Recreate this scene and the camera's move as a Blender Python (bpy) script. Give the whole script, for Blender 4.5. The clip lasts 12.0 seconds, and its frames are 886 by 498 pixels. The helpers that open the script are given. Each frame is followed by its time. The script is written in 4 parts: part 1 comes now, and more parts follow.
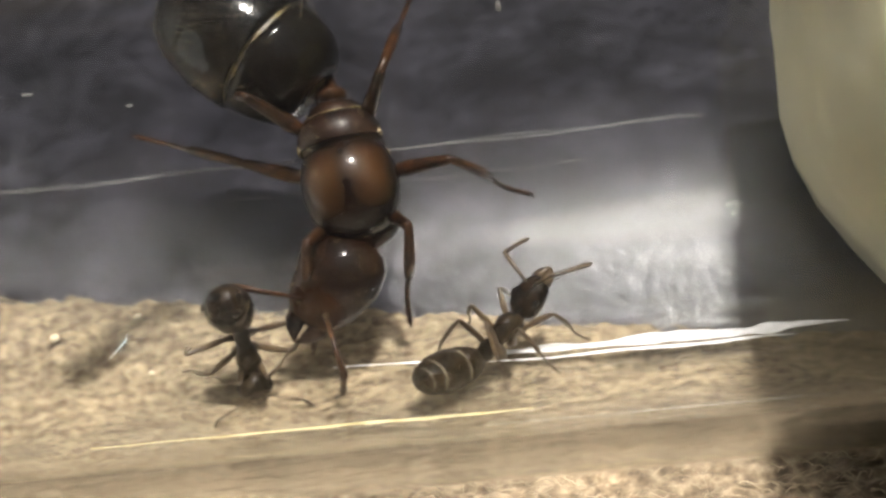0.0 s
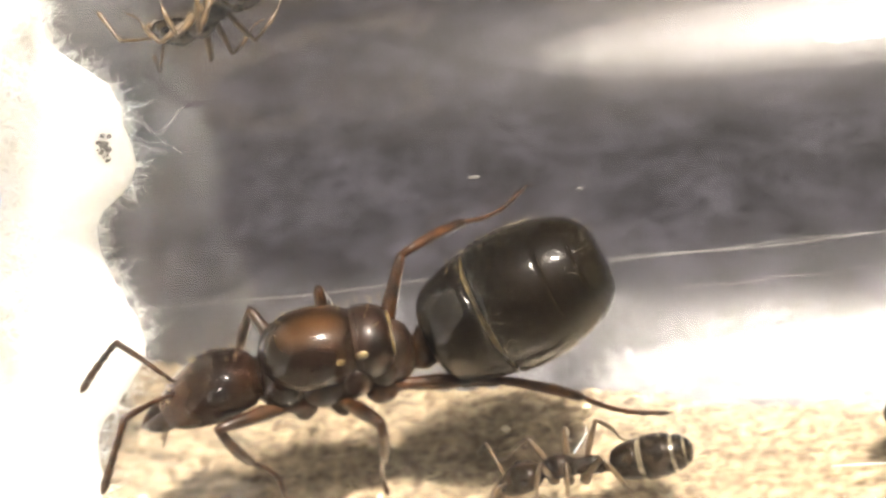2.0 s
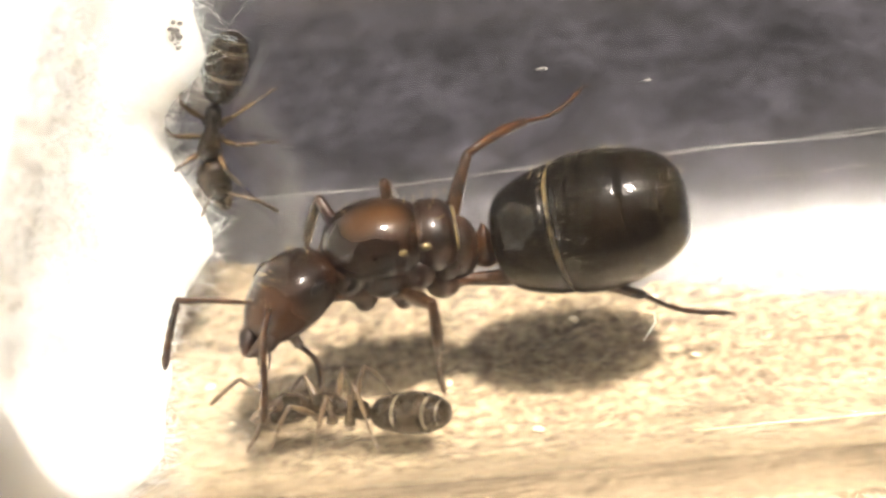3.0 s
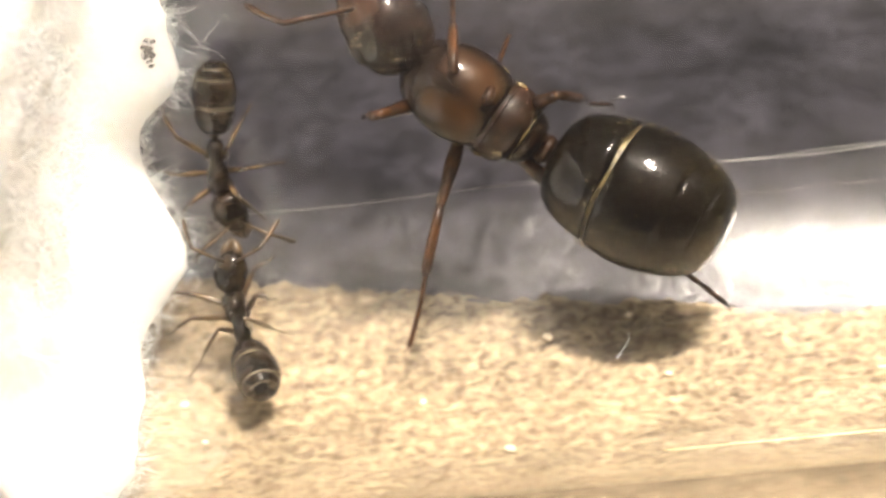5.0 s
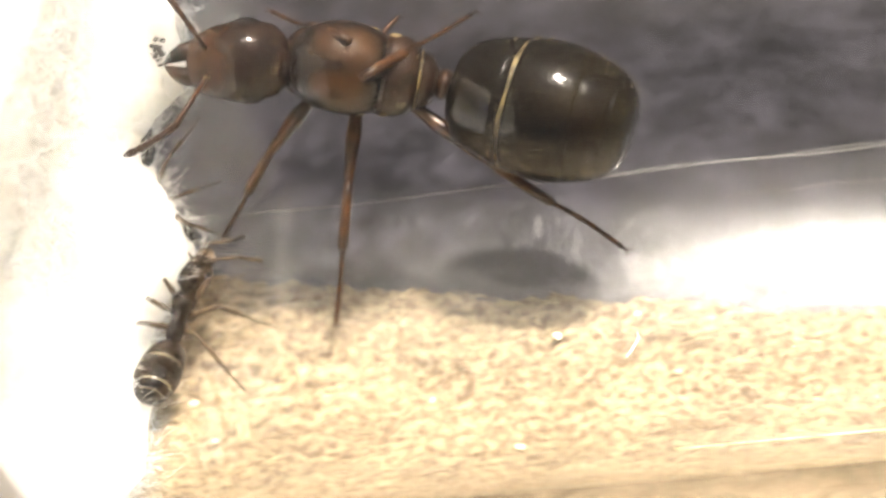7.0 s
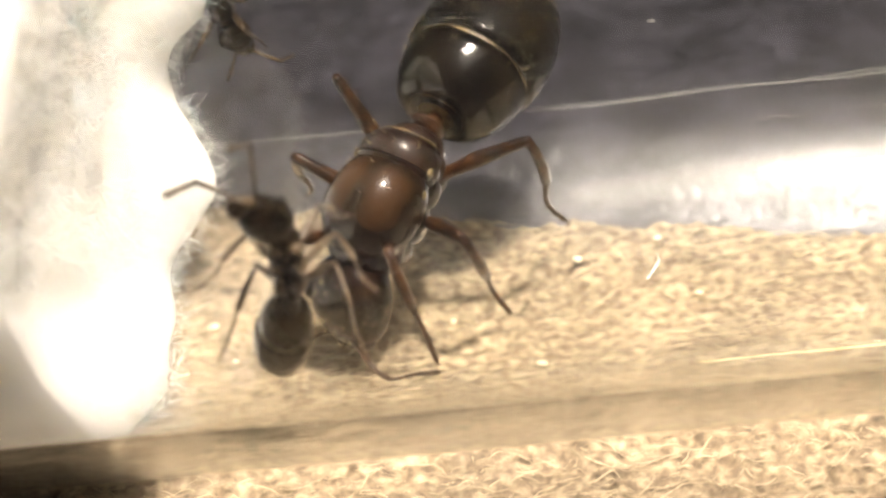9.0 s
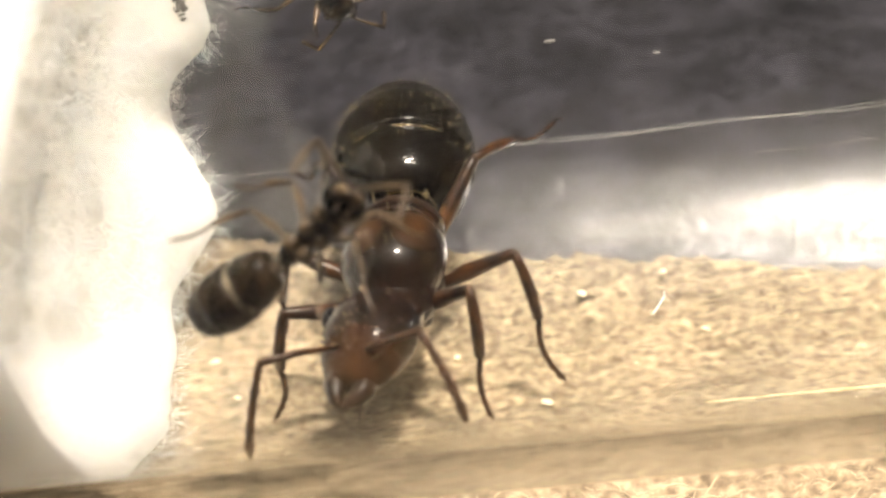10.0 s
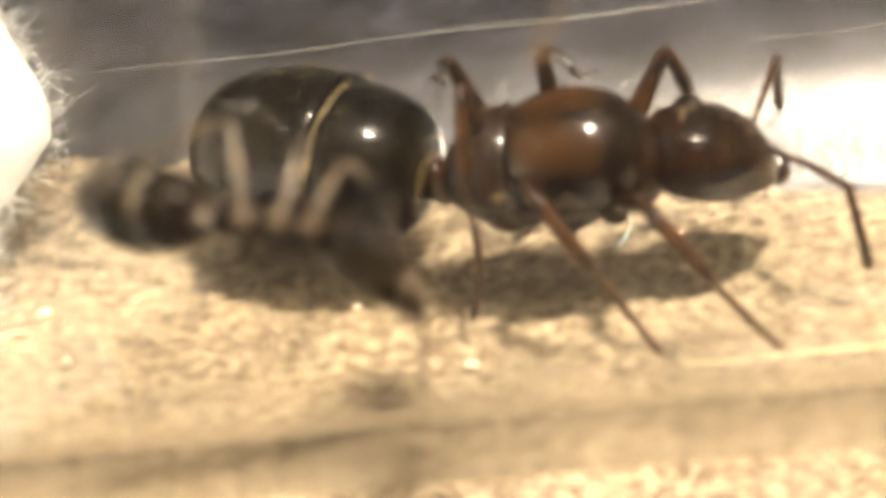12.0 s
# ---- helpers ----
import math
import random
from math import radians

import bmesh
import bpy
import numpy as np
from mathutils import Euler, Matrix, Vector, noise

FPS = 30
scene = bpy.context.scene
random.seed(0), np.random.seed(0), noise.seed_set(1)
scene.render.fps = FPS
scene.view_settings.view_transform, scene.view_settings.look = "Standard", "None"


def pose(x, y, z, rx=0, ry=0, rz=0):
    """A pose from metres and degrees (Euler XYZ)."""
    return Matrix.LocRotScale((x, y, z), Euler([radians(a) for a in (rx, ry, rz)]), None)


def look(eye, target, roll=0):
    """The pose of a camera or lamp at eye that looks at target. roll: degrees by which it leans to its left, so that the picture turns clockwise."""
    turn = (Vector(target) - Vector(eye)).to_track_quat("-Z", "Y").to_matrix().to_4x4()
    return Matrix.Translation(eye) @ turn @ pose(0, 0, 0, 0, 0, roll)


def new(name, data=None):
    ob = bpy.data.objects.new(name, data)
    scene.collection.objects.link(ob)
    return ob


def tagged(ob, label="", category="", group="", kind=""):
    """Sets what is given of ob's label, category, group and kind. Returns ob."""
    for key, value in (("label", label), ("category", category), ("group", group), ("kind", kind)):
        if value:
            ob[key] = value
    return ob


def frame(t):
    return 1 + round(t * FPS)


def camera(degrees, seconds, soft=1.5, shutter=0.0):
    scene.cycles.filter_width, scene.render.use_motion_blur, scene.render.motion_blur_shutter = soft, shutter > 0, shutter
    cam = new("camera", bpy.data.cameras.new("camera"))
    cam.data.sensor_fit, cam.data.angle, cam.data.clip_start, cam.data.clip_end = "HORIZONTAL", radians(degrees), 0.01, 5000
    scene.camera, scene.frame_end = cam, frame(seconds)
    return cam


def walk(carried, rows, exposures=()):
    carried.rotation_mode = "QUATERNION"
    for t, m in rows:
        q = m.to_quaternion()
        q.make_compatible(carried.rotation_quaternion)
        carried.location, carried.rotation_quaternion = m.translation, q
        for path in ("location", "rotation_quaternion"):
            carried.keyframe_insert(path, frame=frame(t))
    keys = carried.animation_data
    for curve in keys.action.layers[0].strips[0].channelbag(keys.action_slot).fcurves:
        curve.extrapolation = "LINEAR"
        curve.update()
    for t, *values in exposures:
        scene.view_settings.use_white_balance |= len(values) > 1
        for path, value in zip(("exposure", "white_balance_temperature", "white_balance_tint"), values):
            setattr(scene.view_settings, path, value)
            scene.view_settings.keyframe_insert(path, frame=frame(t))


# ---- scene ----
MM = 0.001
YAW, ROLL = 6.0, -9.5


def view(x, y, z, down):
    """A camera pose: place in millimetres, looking down by so many degrees."""
    d, w = radians(down), radians(YAW)
    way = Vector((-math.sin(w) * math.cos(d), math.cos(w) * math.cos(d), -math.sin(d)))
    eye = Vector((x, y, z)) * MM
    return look(eye, eye + way, ROLL)


cam = camera(30, 12.0, soft=2.7, shutter=0.0)
cam.data.dof.use_dof = True
cam.data.dof.focus_distance = 0.0435
cam.data.dof.aperture_fstop = 108
walk(cam, [
    (0, view(18.56, -34.27, 31.61, 38)),
    (0.5, view(13.57, -33.85, 32.49, 38)),
    (1, view(11.40, -33.97, 30.75, 38)),
    (1.5, view(9.29, -32.27, 33.19, 38)),
    (2, view(5.44, -31.66, 34.48, 38)),
    (2.5, view(3.57, -32.49, 33.68, 38)),
    (3, view(3.16, -33.63, 32.28, 38)),
    (4.8, view(3.23, -32.78, 33.35, 38)),
    (5, view(3.96, -33.31, 32.57, 38)),
    (5.5, view(2.81, -32.99, 33.14, 38)),
    (6, view(2.72, -31.27, 35.34, 38)),
    (6.5, view(3.33, -32.18, 34.10, 38)),
    (7, view(3.69, -33.33, 32.58, 38)),
    (7.5, view(2.98, -33.10, 32.97, 38)),
    (7.7, view(2.95, -33.51, 32.45, 38)),
    (9.3, view(2.88, -34.70, 30.94, 38)),
    (9.5, view(3.53, -33.69, 32.15, 38)),
    (10, view(2.85, -33.77, 31.47, 38)),
    (10.2, view(2.69, -33.83, 30.76, 38)),
    (10.5, view(1.91, -26.80, 25.60, 39)),
    (11, view(2.82, -26.19, 23.85, 39)),
    (11.5, view(5.04, -25.78, 23.27, 39)),
    (12, view(3.89, -25.78, 23.42, 39)),
], exposures=[(0, 1.45, 6050, 10), (0.9, 1.62, 6150, 11), (1.6, 2.20, 6500, 13), (2.3, 2.45, 6600, 14), (3.1, 2.42, 6600, 14), (5, 2.20, 6750, 15), (5.6, 2.23, 6750, 15), (6.1, 2.38, 6550, 13), (7, 2.40, 6600, 13), (7.7, 2.30, 6750, 14), (9.3, 1.92, 6750, 13), (10.2, 1.88, 6800, 12), (10.5, 1.75, 7500, 13), (11, 1.90, 7650, 13), (12, 2.07, 7450, 13)])

# ---- light: a lamp over the tube with an added soft one, in a dim room ----
world = bpy.data.worlds.new("room_air")
scene.world = world
world.use_nodes = True
world.node_tree.nodes["Background"].inputs[0].default_value = (0.55, 0.6, 0.75, 1)
world.node_tree.nodes["Background"].inputs[1].default_value = 0.007


def lamp(name, place, aim, wide, deep, watts, colour):
    data = bpy.data.lights.new(name, "AREA")
    data.shape, data.size, data.size_y, data.energy, data.color = "ELLIPSE", wide * MM, deep * MM, watts, colour
    ob = new(name, data)
    ob.matrix_world = look(Vector(place) * MM, Vector(aim) * MM)
    return ob


lamp("lamp_main", (52, -10, 250), (4, 0, 4), 11, 12, 0.245, (1.0, 0.9, 0.78))
# added wide dim lamp, unseen: softens the edges of the main lamp's reflections
lamp("lamp_soft_edge", (52, -10, 252), (4, 0, 4), 74, 104, 0.014, (1.0, 0.9, 0.78))

# ---- materials ----


def material(name, base, rough=0.5, metal=0.0, coat=0.0, spec=0.5):
    m = bpy.data.materials.new(name)
    m.use_nodes = True
    p = m.node_tree.nodes["Principled BSDF"]
    p.inputs["Base Color"].default_value = (*base, 1)
    p.inputs["Roughness"].default_value = rough
    p.inputs["Metallic"].default_value = metal
    p.inputs["Coat Weight"].default_value = coat
    p.inputs["Coat Roughness"].default_value = 0.05
    p.inputs["Coat IOR"].default_value = 1.52
    p.inputs["Specular IOR Level"].default_value = spec
    return m


def mottle(m, colours, scale, detail=4.0, bump=0.0, bump_scale=None, depth=0.05, second=None, glint=None):
    """Colour that wanders between the given ones, per metre scale, with fine relief."""
    t = m.node_tree
    p = t.nodes["Principled BSDF"]
    where = t.nodes.new("ShaderNodeTexCoord")
    tex = t.nodes.new("ShaderNodeTexNoise")
    tex.inputs["Scale"].default_value, tex.inputs["Detail"].default_value = scale, detail
    t.links.new(where.outputs["Object"], tex.inputs["Vector"])
    ramp = t.nodes.new("ShaderNodeValToRGB")
    ramp.color_ramp.elements[0].position, ramp.color_ramp.elements[1].position = 0.32, 0.68
    ramp.color_ramp.elements[0].color = (*colours[0], 1)
    ramp.color_ramp.elements[1].color = (*colours[-1], 1)
    if len(colours) > 2:
        ramp.color_ramp.elements.new(0.5).color = (*colours[1], 1)
    t.links.new(tex.outputs["Fac"], ramp.inputs["Fac"])
    out = ramp.outputs["Color"]
    if second:
        big = t.nodes.new("ShaderNodeTexNoise")
        big.inputs["Scale"].default_value, big.inputs["Detail"].default_value = second[0], 3
        t.links.new(where.outputs["Object"], big.inputs["Vector"])
        r2 = t.nodes.new("ShaderNodeValToRGB")
        r2.color_ramp.elements[0].position, r2.color_ramp.elements[1].position = 0.35, 0.65
        r2.color_ramp.elements[0].color = (second[1],) * 3 + (1,)
        r2.color_ramp.elements[1].color = (1, 1, 1, 1)
        t.links.new(big.outputs["Fac"], r2.inputs["Fac"])
        mix = t.nodes.new("ShaderNodeMix")
        mix.data_type, mix.blend_type = "RGBA", "MULTIPLY"
        mix.inputs["Factor"].default_value = 1
        t.links.new(out, mix.inputs[6])
        t.links.new(r2.outputs["Color"], mix.inputs[7])
        out = mix.outputs[2]
    t.links.new(out, p.inputs["Base Color"])
    if glint:
        f2 = t.nodes.new("ShaderNodeTexNoise")
        f2.inputs["Scale"].default_value, f2.inputs["Detail"].default_value = glint[0], 3
        t.links.new(where.outputs["Object"], f2.inputs["Vector"])
        b2 = t.nodes.new("ShaderNodeBump")
        b2.inputs["Strength"].default_value, b2.inputs["Distance"].default_value = glint[1], glint[2] * MM
        t.links.new(f2.outputs["Fac"], b2.inputs["Height"])
        t.links.new(b2.outputs["Normal"], p.inputs["Coat Normal"])
    if bump:
        fine = t.nodes.new("ShaderNodeTexNoise")
        fine.inputs["Scale"].default_value, fine.inputs["Detail"].default_value = bump_scale or scale * 2, 5
        t.links.new(where.outputs["Object"], fine.inputs["Vector"])
        b = t.nodes.new("ShaderNodeBump")
        b.inputs["Strength"].default_value, b.inputs["Distance"].default_value = bump, depth * MM
        t.links.new(fine.outputs["Fac"], b.inputs["Height"])
        t.links.new(b.outputs["Normal"], p.inputs["Normal"])
    return m


def glass_material():
    m = bpy.data.materials.new("clear_glass")
    m.use_nodes = True
    t = m.node_tree
    t.nodes.remove(t.nodes["Principled BSDF"])
    g = t.nodes.new("ShaderNodeBsdfGlass")
    g.inputs["Color"].default_value = (0.985, 0.99, 0.985, 1)
    g.inputs["Roughness"].default_value, g.inputs["IOR"].default_value = 0.0, 1.5
    # faint rough gloss that imitates the bloom round bright reflections
    bloom = t.nodes.new("ShaderNodeBsdfGlossy")
    bloom.inputs["Roughness"].default_value = 0.3
    both = t.nodes.new("ShaderNodeMixShader")
    both.inputs[0].default_value = 0.01
    t.links.new(g.outputs[0], both.inputs[1])
    t.links.new(bloom.outputs[0], both.inputs[2])
    # thin diffuse share that imitates a veil of haze over the dark parts
    dust = t.nodes.new("ShaderNodeBsdfDiffuse")
    dust.inputs["Color"].default_value = (0.8, 0.78, 0.75, 1)
    where, cloud = t.nodes.new("ShaderNodeTexCoord"), t.nodes.new("ShaderNodeTexNoise")
    cloud.inputs["Scale"].default_value, cloud.inputs["Detail"].default_value = 180, 5
    t.links.new(where.outputs["Object"], cloud.inputs["Vector"])
    amount = t.nodes.new("ShaderNodeMapRange")
    amount.inputs["From Min"].default_value, amount.inputs["From Max"].default_value = 0.3, 0.7
    amount.inputs["To Min"].default_value, amount.inputs["To Max"].default_value = 0.0012, 0.004
    t.links.new(cloud.outputs["Fac"], amount.inputs["Value"])
    film = t.nodes.new("ShaderNodeMixShader")
    t.links.new(amount.outputs["Result"], film.inputs[0])
    t.links.new(both.outputs[0], film.inputs[1])
    t.links.new(dust.outputs[0], film.inputs[2])
    t.links.new(film.outputs[0], t.nodes["Material Output"].inputs["Surface"])
    return m


def cotton_material(name, base, deep):
    """Soft wadding: light goes some way in and comes out again."""
    m = material(name, base, 1.0, spec=0.1)
    mottle(m, (tuple(c * 0.94 for c in base), base), 900, bump=0.25, bump_scale=3500, depth=0.1)
    p = m.node_tree.nodes["Principled BSDF"]
    p.inputs["Subsurface Weight"].default_value = 0.8
    p.inputs["Subsurface Radius"].default_value = (1.0, 0.95, 0.85)
    p.inputs["Subsurface Scale"].default_value = deep * MM
    return m


GLASS = glass_material()
BOARD = mottle(material("tan_fibre_board", (0.4, 0.3, 0.14), 0.75), ((0.085, 0.060, 0.032), (0.20, 0.147, 0.088), (0.36, 0.29, 0.19)), 3000, 7, 0.5, 6200, 0.1, (300, 0.6))
STRAND = material("board_strand", (0.3, 0.22, 0.13), 0.6)
_t = STRAND.node_tree
_g, _r = _t.nodes.new("ShaderNodeNewGeometry"), _t.nodes.new("ShaderNodeValToRGB")
_r.color_ramp.elements[0].color, _r.color_ramp.elements[1].color = (0.15, 0.112, 0.066, 1), (0.36, 0.29, 0.19, 1)
_t.links.new(_g.outputs["Random Per Island"], _r.inputs["Fac"])
_t.links.new(_r.outputs["Color"], _t.nodes["Principled BSDF"].inputs["Base Color"])
TABLE = mottle(material("dark_plastic_sheet", (0.03, 0.03, 0.035), 0.33, coat=0.9, spec=0.8), ((0.019, 0.0183, 0.0245), (0.077, 0.074, 0.096)), 420, 8, 0.4, 3800, 0.08, (1500, 0.5))
TABLE.node_tree.nodes["Principled BSDF"].inputs["Coat Roughness"].default_value = 0.15
WOOD = mottle(material("table_wood", (0.08, 0.06, 0.05), 0.6), ((0.06, 0.045, 0.035), (0.1, 0.08, 0.06)), 60)
COTTON = cotton_material("white_cotton", (0.9, 0.89, 0.86), 2.0)
OLD_COTTON = cotton_material("yellowed_cotton", (0.74, 0.69, 0.46), 1.0)
FLAKE = mottle(material("pale_flake", (0.6, 0.52, 0.38), 0.5), ((0.45, 0.38, 0.26), (0.7, 0.62, 0.48)), 6000)
BEAD = material("clear_drop", (0.9, 0.9, 0.88), 0.05, spec=1.0)
BEAD.node_tree.nodes["Principled BSDF"].inputs["Transmission Weight"].default_value = 0.7
FIBRE = material("cotton_fibre", (0.95, 0.94, 0.9), 0.6)
FIBRE.node_tree.nodes["Principled BSDF"].inputs["Subsurface Weight"].default_value = 0.5
FIBRE.node_tree.nodes["Principled BSDF"].inputs["Subsurface Scale"].default_value = 0.0005
LINE = material("glass_scratch", (0.42, 0.41, 0.39), 0.5)
# white strip colour that stands in for a streak of light
STREAK = mottle(material("light_streak", (0.8, 0.8, 0.82), 0.3), ((0.62, 0.62, 0.64), (0.9, 0.9, 0.92)), 2500, 4, 0.3, 4000, 0.03)
# pale gold that paints a glint of the glass
GOLD_GLINT = mottle(material("gold_glint", (0.8, 0.7, 0.4), 0.25), ((0.5, 0.42, 0.2), (0.85, 0.78, 0.5)), 1500, 4, 0.3, 4000, 0.03)
# dark grey that imitates the shade inside the tuft's hole
HOLE_SHADE = mottle(material("grey_hole_shade", (0.2, 0.19, 0.18), 0.7), ((0.05, 0.048, 0.045), (0.22, 0.21, 0.2)), 6000)
SPECK = material("dried_speck", (0.35, 0.34, 0.33), 0.5)
DARK = mottle(material("gaster_shell", (0.02, 0.014, 0.008), 0.42, coat=1.0, spec=0.05), ((0.001, 0.0007, 0.0005), (0.0075, 0.0045, 0.0017)), 420, 5, 0.35, 9000, 0.012, glint=(4200, 0.3, 0.05))
DARK.node_tree.nodes["Principled BSDF"].inputs["Coat Roughness"].default_value = 0.085
RIM = mottle(material("pale_membrane_and_glint", (0.3, 0.22, 0.06), 0.4, coat=0.4), ((0.02, 0.014, 0.006), (0.2, 0.15, 0.06)), 3200, 4, 0.5, 7000, 0.03)
AMBER = mottle(material("amber_shell", (0.2, 0.07, 0.015), 0.4, coat=1.0, spec=0.1), ((0.003, 0.0015, 0.0009), (0.015, 0.0062, 0.0022)), 1500, 5, 0.2, 7000, 0.014, glint=(2600, 0.25, 0.04))


def patch(m, centre, reach, inside):
    """A pigment patch round a spot of the shell, in millimetres."""
    t = m.node_tree
    p = t.nodes["Principled BSDF"]
    base = p.inputs["Base Color"].links[0].from_socket
    where = t.nodes.new("ShaderNodeTexCoord")
    far = t.nodes.new("ShaderNodeVectorMath")
    far.operation = "DISTANCE"
    far.inputs[1].default_value = Vector(centre) * MM
    t.links.new(where.outputs["Object"], far.inputs[0])
    fade = t.nodes.new("ShaderNodeMapRange")
    fade.inputs["From Min"].default_value, fade.inputs["From Max"].default_value = reach * 0.35 * MM, reach * 1.2 * MM
    fade.inputs["To Min"].default_value, fade.inputs["To Max"].default_value = 0.9, 0.0
    t.links.new(far.outputs["Value"], fade.inputs["Value"])
    mix = t.nodes.new("ShaderNodeMix")
    mix.data_type = "RGBA"
    t.links.new(fade.outputs["Result"], mix.inputs[0])
    t.links.new(base, mix.inputs[6])
    mix.inputs[7].default_value = (*inside, 1)
    t.links.new(mix.outputs[2], p.inputs["Base Color"])


AMBER.node_tree.nodes["Principled BSDF"].inputs["Coat Roughness"].default_value = 0.09
for _x, _z, _r in ((0.1, 0.95, 0.62), (0.7, 0.85, 0.6)):
    for _y in (0.5, -0.5):
        patch(AMBER, (_x, _y, _z), _r, (0.062, 0.026, 0.0066))
BROWN = mottle(material("brown_shell", (0.07, 0.025, 0.01), 0.42, coat=1.0, spec=0.2), ((0.004, 0.002, 0.0013), (0.027, 0.011, 0.0042)), 1500, 5, 0.4, 6000, 0.02, glint=(2400, 0.3, 0.05))
HEAD = mottle(material("head_shell", (0.03, 0.012, 0.006), 0.45, coat=1.0, spec=0.05), ((0.003, 0.0016, 0.0011), (0.021, 0.0084, 0.0034)), 1700, 5, 0.5, 4200, 0.035, glint=(2300, 0.28, 0.05))
LEG = mottle(material("leg_shell", (0.14, 0.055, 0.018), 0.35, coat=1.0, spec=0.2), ((0.008, 0.004, 0.0025), (0.058, 0.0235, 0.008)), 2200, 5, 0.2, 7000, 0.012, glint=(4500, 0.4, 0.05))
patch(HEAD, (2.5, 0, -0.2), 1.3, (0.044, 0.0172, 0.0058))
EYE = material("black_eye", (0.008, 0.007, 0.007), 0.12, coat=0.6)
HAIR = material("pale_hair", (0.55, 0.45, 0.25), 0.4)
SILVER = material("silvery_hair", (0.42, 0.39, 0.32), 0.3, spec=0.8)
DOWN = material("short_grey_hair", (0.22, 0.2, 0.15), 0.25, spec=1.0)
W_DARK = mottle(material("worker_shell", (0.03, 0.02, 0.012), 0.4, coat=1.0, spec=0.08), ((0.0025, 0.0018, 0.0012), (0.024, 0.0145, 0.007)), 2000, 5, 0.4, 8000, 0.015, glint=(1900, 0.35, 0.05))
W_BAND = mottle(material("worker_band", (0.3, 0.26, 0.18), 0.25, coat=0.4), ((0.05, 0.043, 0.03), (0.2, 0.17, 0.12)), 3500)
W_LEG = mottle(material("worker_leg", (0.08, 0.055, 0.03), 0.35, coat=0.6), ((0.028, 0.018, 0.011), (0.11, 0.074, 0.038)), 2000, 3)

# ---- mesh helpers (millimetres in, metres out) ----


def finish(bm, name, mat, smooth=True):
    me = bpy.data.meshes.new(name)
    bmesh.ops.recalc_face_normals(bm, faces=bm.faces)
    bm.to_mesh(me)
    bm.free()
    me.materials.append(mat)
    if smooth:
        me.shade_smooth()
    return me


def part(name, bm, mat, parent=None, label="", smooth=True):
    ob = new(name, finish(bm, name, mat, smooth))
    if parent:
        ob.parent = parent
    if label:
        ob["label"] = label
    return ob


def ring(bm, c, u, v, a, b, n, lift=0.0):
    out = []
    for i in range(n):
        t = 2 * math.pi * i / n
        s = math.sin(t)
        out.append(bm.verts.new((c + u * (a * math.cos(t)) + v * (b * s * (1 - lift * (s < 0)))) * MM))
    return out


def bridge(bm, r0, r1):
    n = len(r0)
    for i in range(n):
        bm.faces.new((r0[i], r0[(i + 1) % n], r1[(i + 1) % n], r1[i]))


def loft(bm, sections, n=20, lift=0.0):
    """A closed body along x: sections of (x, half width, half height, height of the centre)."""
    rings = [ring(bm, Vector((x, 0, z)), Vector((0, 1, 0)), Vector((0, 0, 1)), w, h, n, lift) for x, w, h, z in sections]
    for a, b in zip(rings, rings[1:]):
        bridge(bm, a, b)
    bm.faces.new(rings[0][::-1])
    bm.faces.new(rings[-1])
    return bm


def egg(x0, x1, w, h, z=0.0, n=14, front=1.0, back=1.0, bow=0.0):
    """Sections of an egg from x0 to x1; front and back sharpen its ends, bow lifts its middle."""
    out = []
    for i in range(n + 1):
        a = math.pi * i / n
        k = (1 - math.cos(a)) / 2
        s = max(math.sin(a), 0.03) ** (back if k < 0.5 else front)
        out.append((x0 + (x1 - x0) * k, w * s, h * s, z + bow * math.sin(a)))
    return out


def tube(bm, points, radii, n=8):
    """A round limb along a line of points."""
    pts = [Vector(p) for p in points]
    rings = []
    side = Vector((0.13, 0.97, 0.2))
    for i, p in enumerate(pts):
        d = (pts[min(i + 1, len(pts) - 1)] - pts[max(i - 1, 0)]).normalized()
        u = (side - d * side.dot(d)).normalized()
        rings.append(ring(bm, p, u, d.cross(u), radii[i], radii[i], n))
    for a, b in zip(rings, rings[1:]):
        bridge(bm, a, b)
    bm.faces.new(rings[0][::-1])
    bm.faces.new(rings[-1])
    return bm


def ball(bm, c, r, squash=(1, 1, 1), cuts=2):
    m = Matrix.Translation(Vector(c) * MM) @ Matrix.Diagonal((r * squash[0] * MM, r * squash[1] * MM, r * squash[2] * MM, 1))
    bmesh.ops.create_icosphere(bm, subdivisions=cuts, radius=1.0, matrix=m)
    return bm


def value_noise(x, y, seed):
    """Smooth noise over arrays, 0 to 1."""
    xi, yi = np.floor(x).astype(int), np.floor(y).astype(int)
    fx, fy = x - xi, y - yi
    fx, fy = fx * fx * (3 - 2 * fx), fy * fy * (3 - 2 * fy)

    def h(a, b):
        n = (a * 374761393 + b * 668265263 + seed * 974711) & 0x7FFFFFFF
        n = ((n ^ (n >> 13)) * 1274126177) & 0x7FFFFFFF
        return ((n ^ (n >> 16)) & 0xFFFF) / 65535.0

    return (h(xi, yi) * (1 - fx) + h(xi + 1, yi) * fx) * (1 - fy) + (h(xi, yi + 1) * (1 - fx) + h(xi + 1, yi + 1) * fx) * fy


def grid_object(name, points, nx, ny, mat):
    faces = [(j * nx + i, j * nx + i + 1, (j + 1) * nx + i + 1, (j + 1) * nx + i) for j in range(ny - 1) for i in range(nx - 1)]
    me = bpy.data.meshes.new(name)
    me.from_pydata((points * MM).tolist(), [], faces)
    me.materials.append(mat)
    me.shade_smooth()
    return new(name, me)


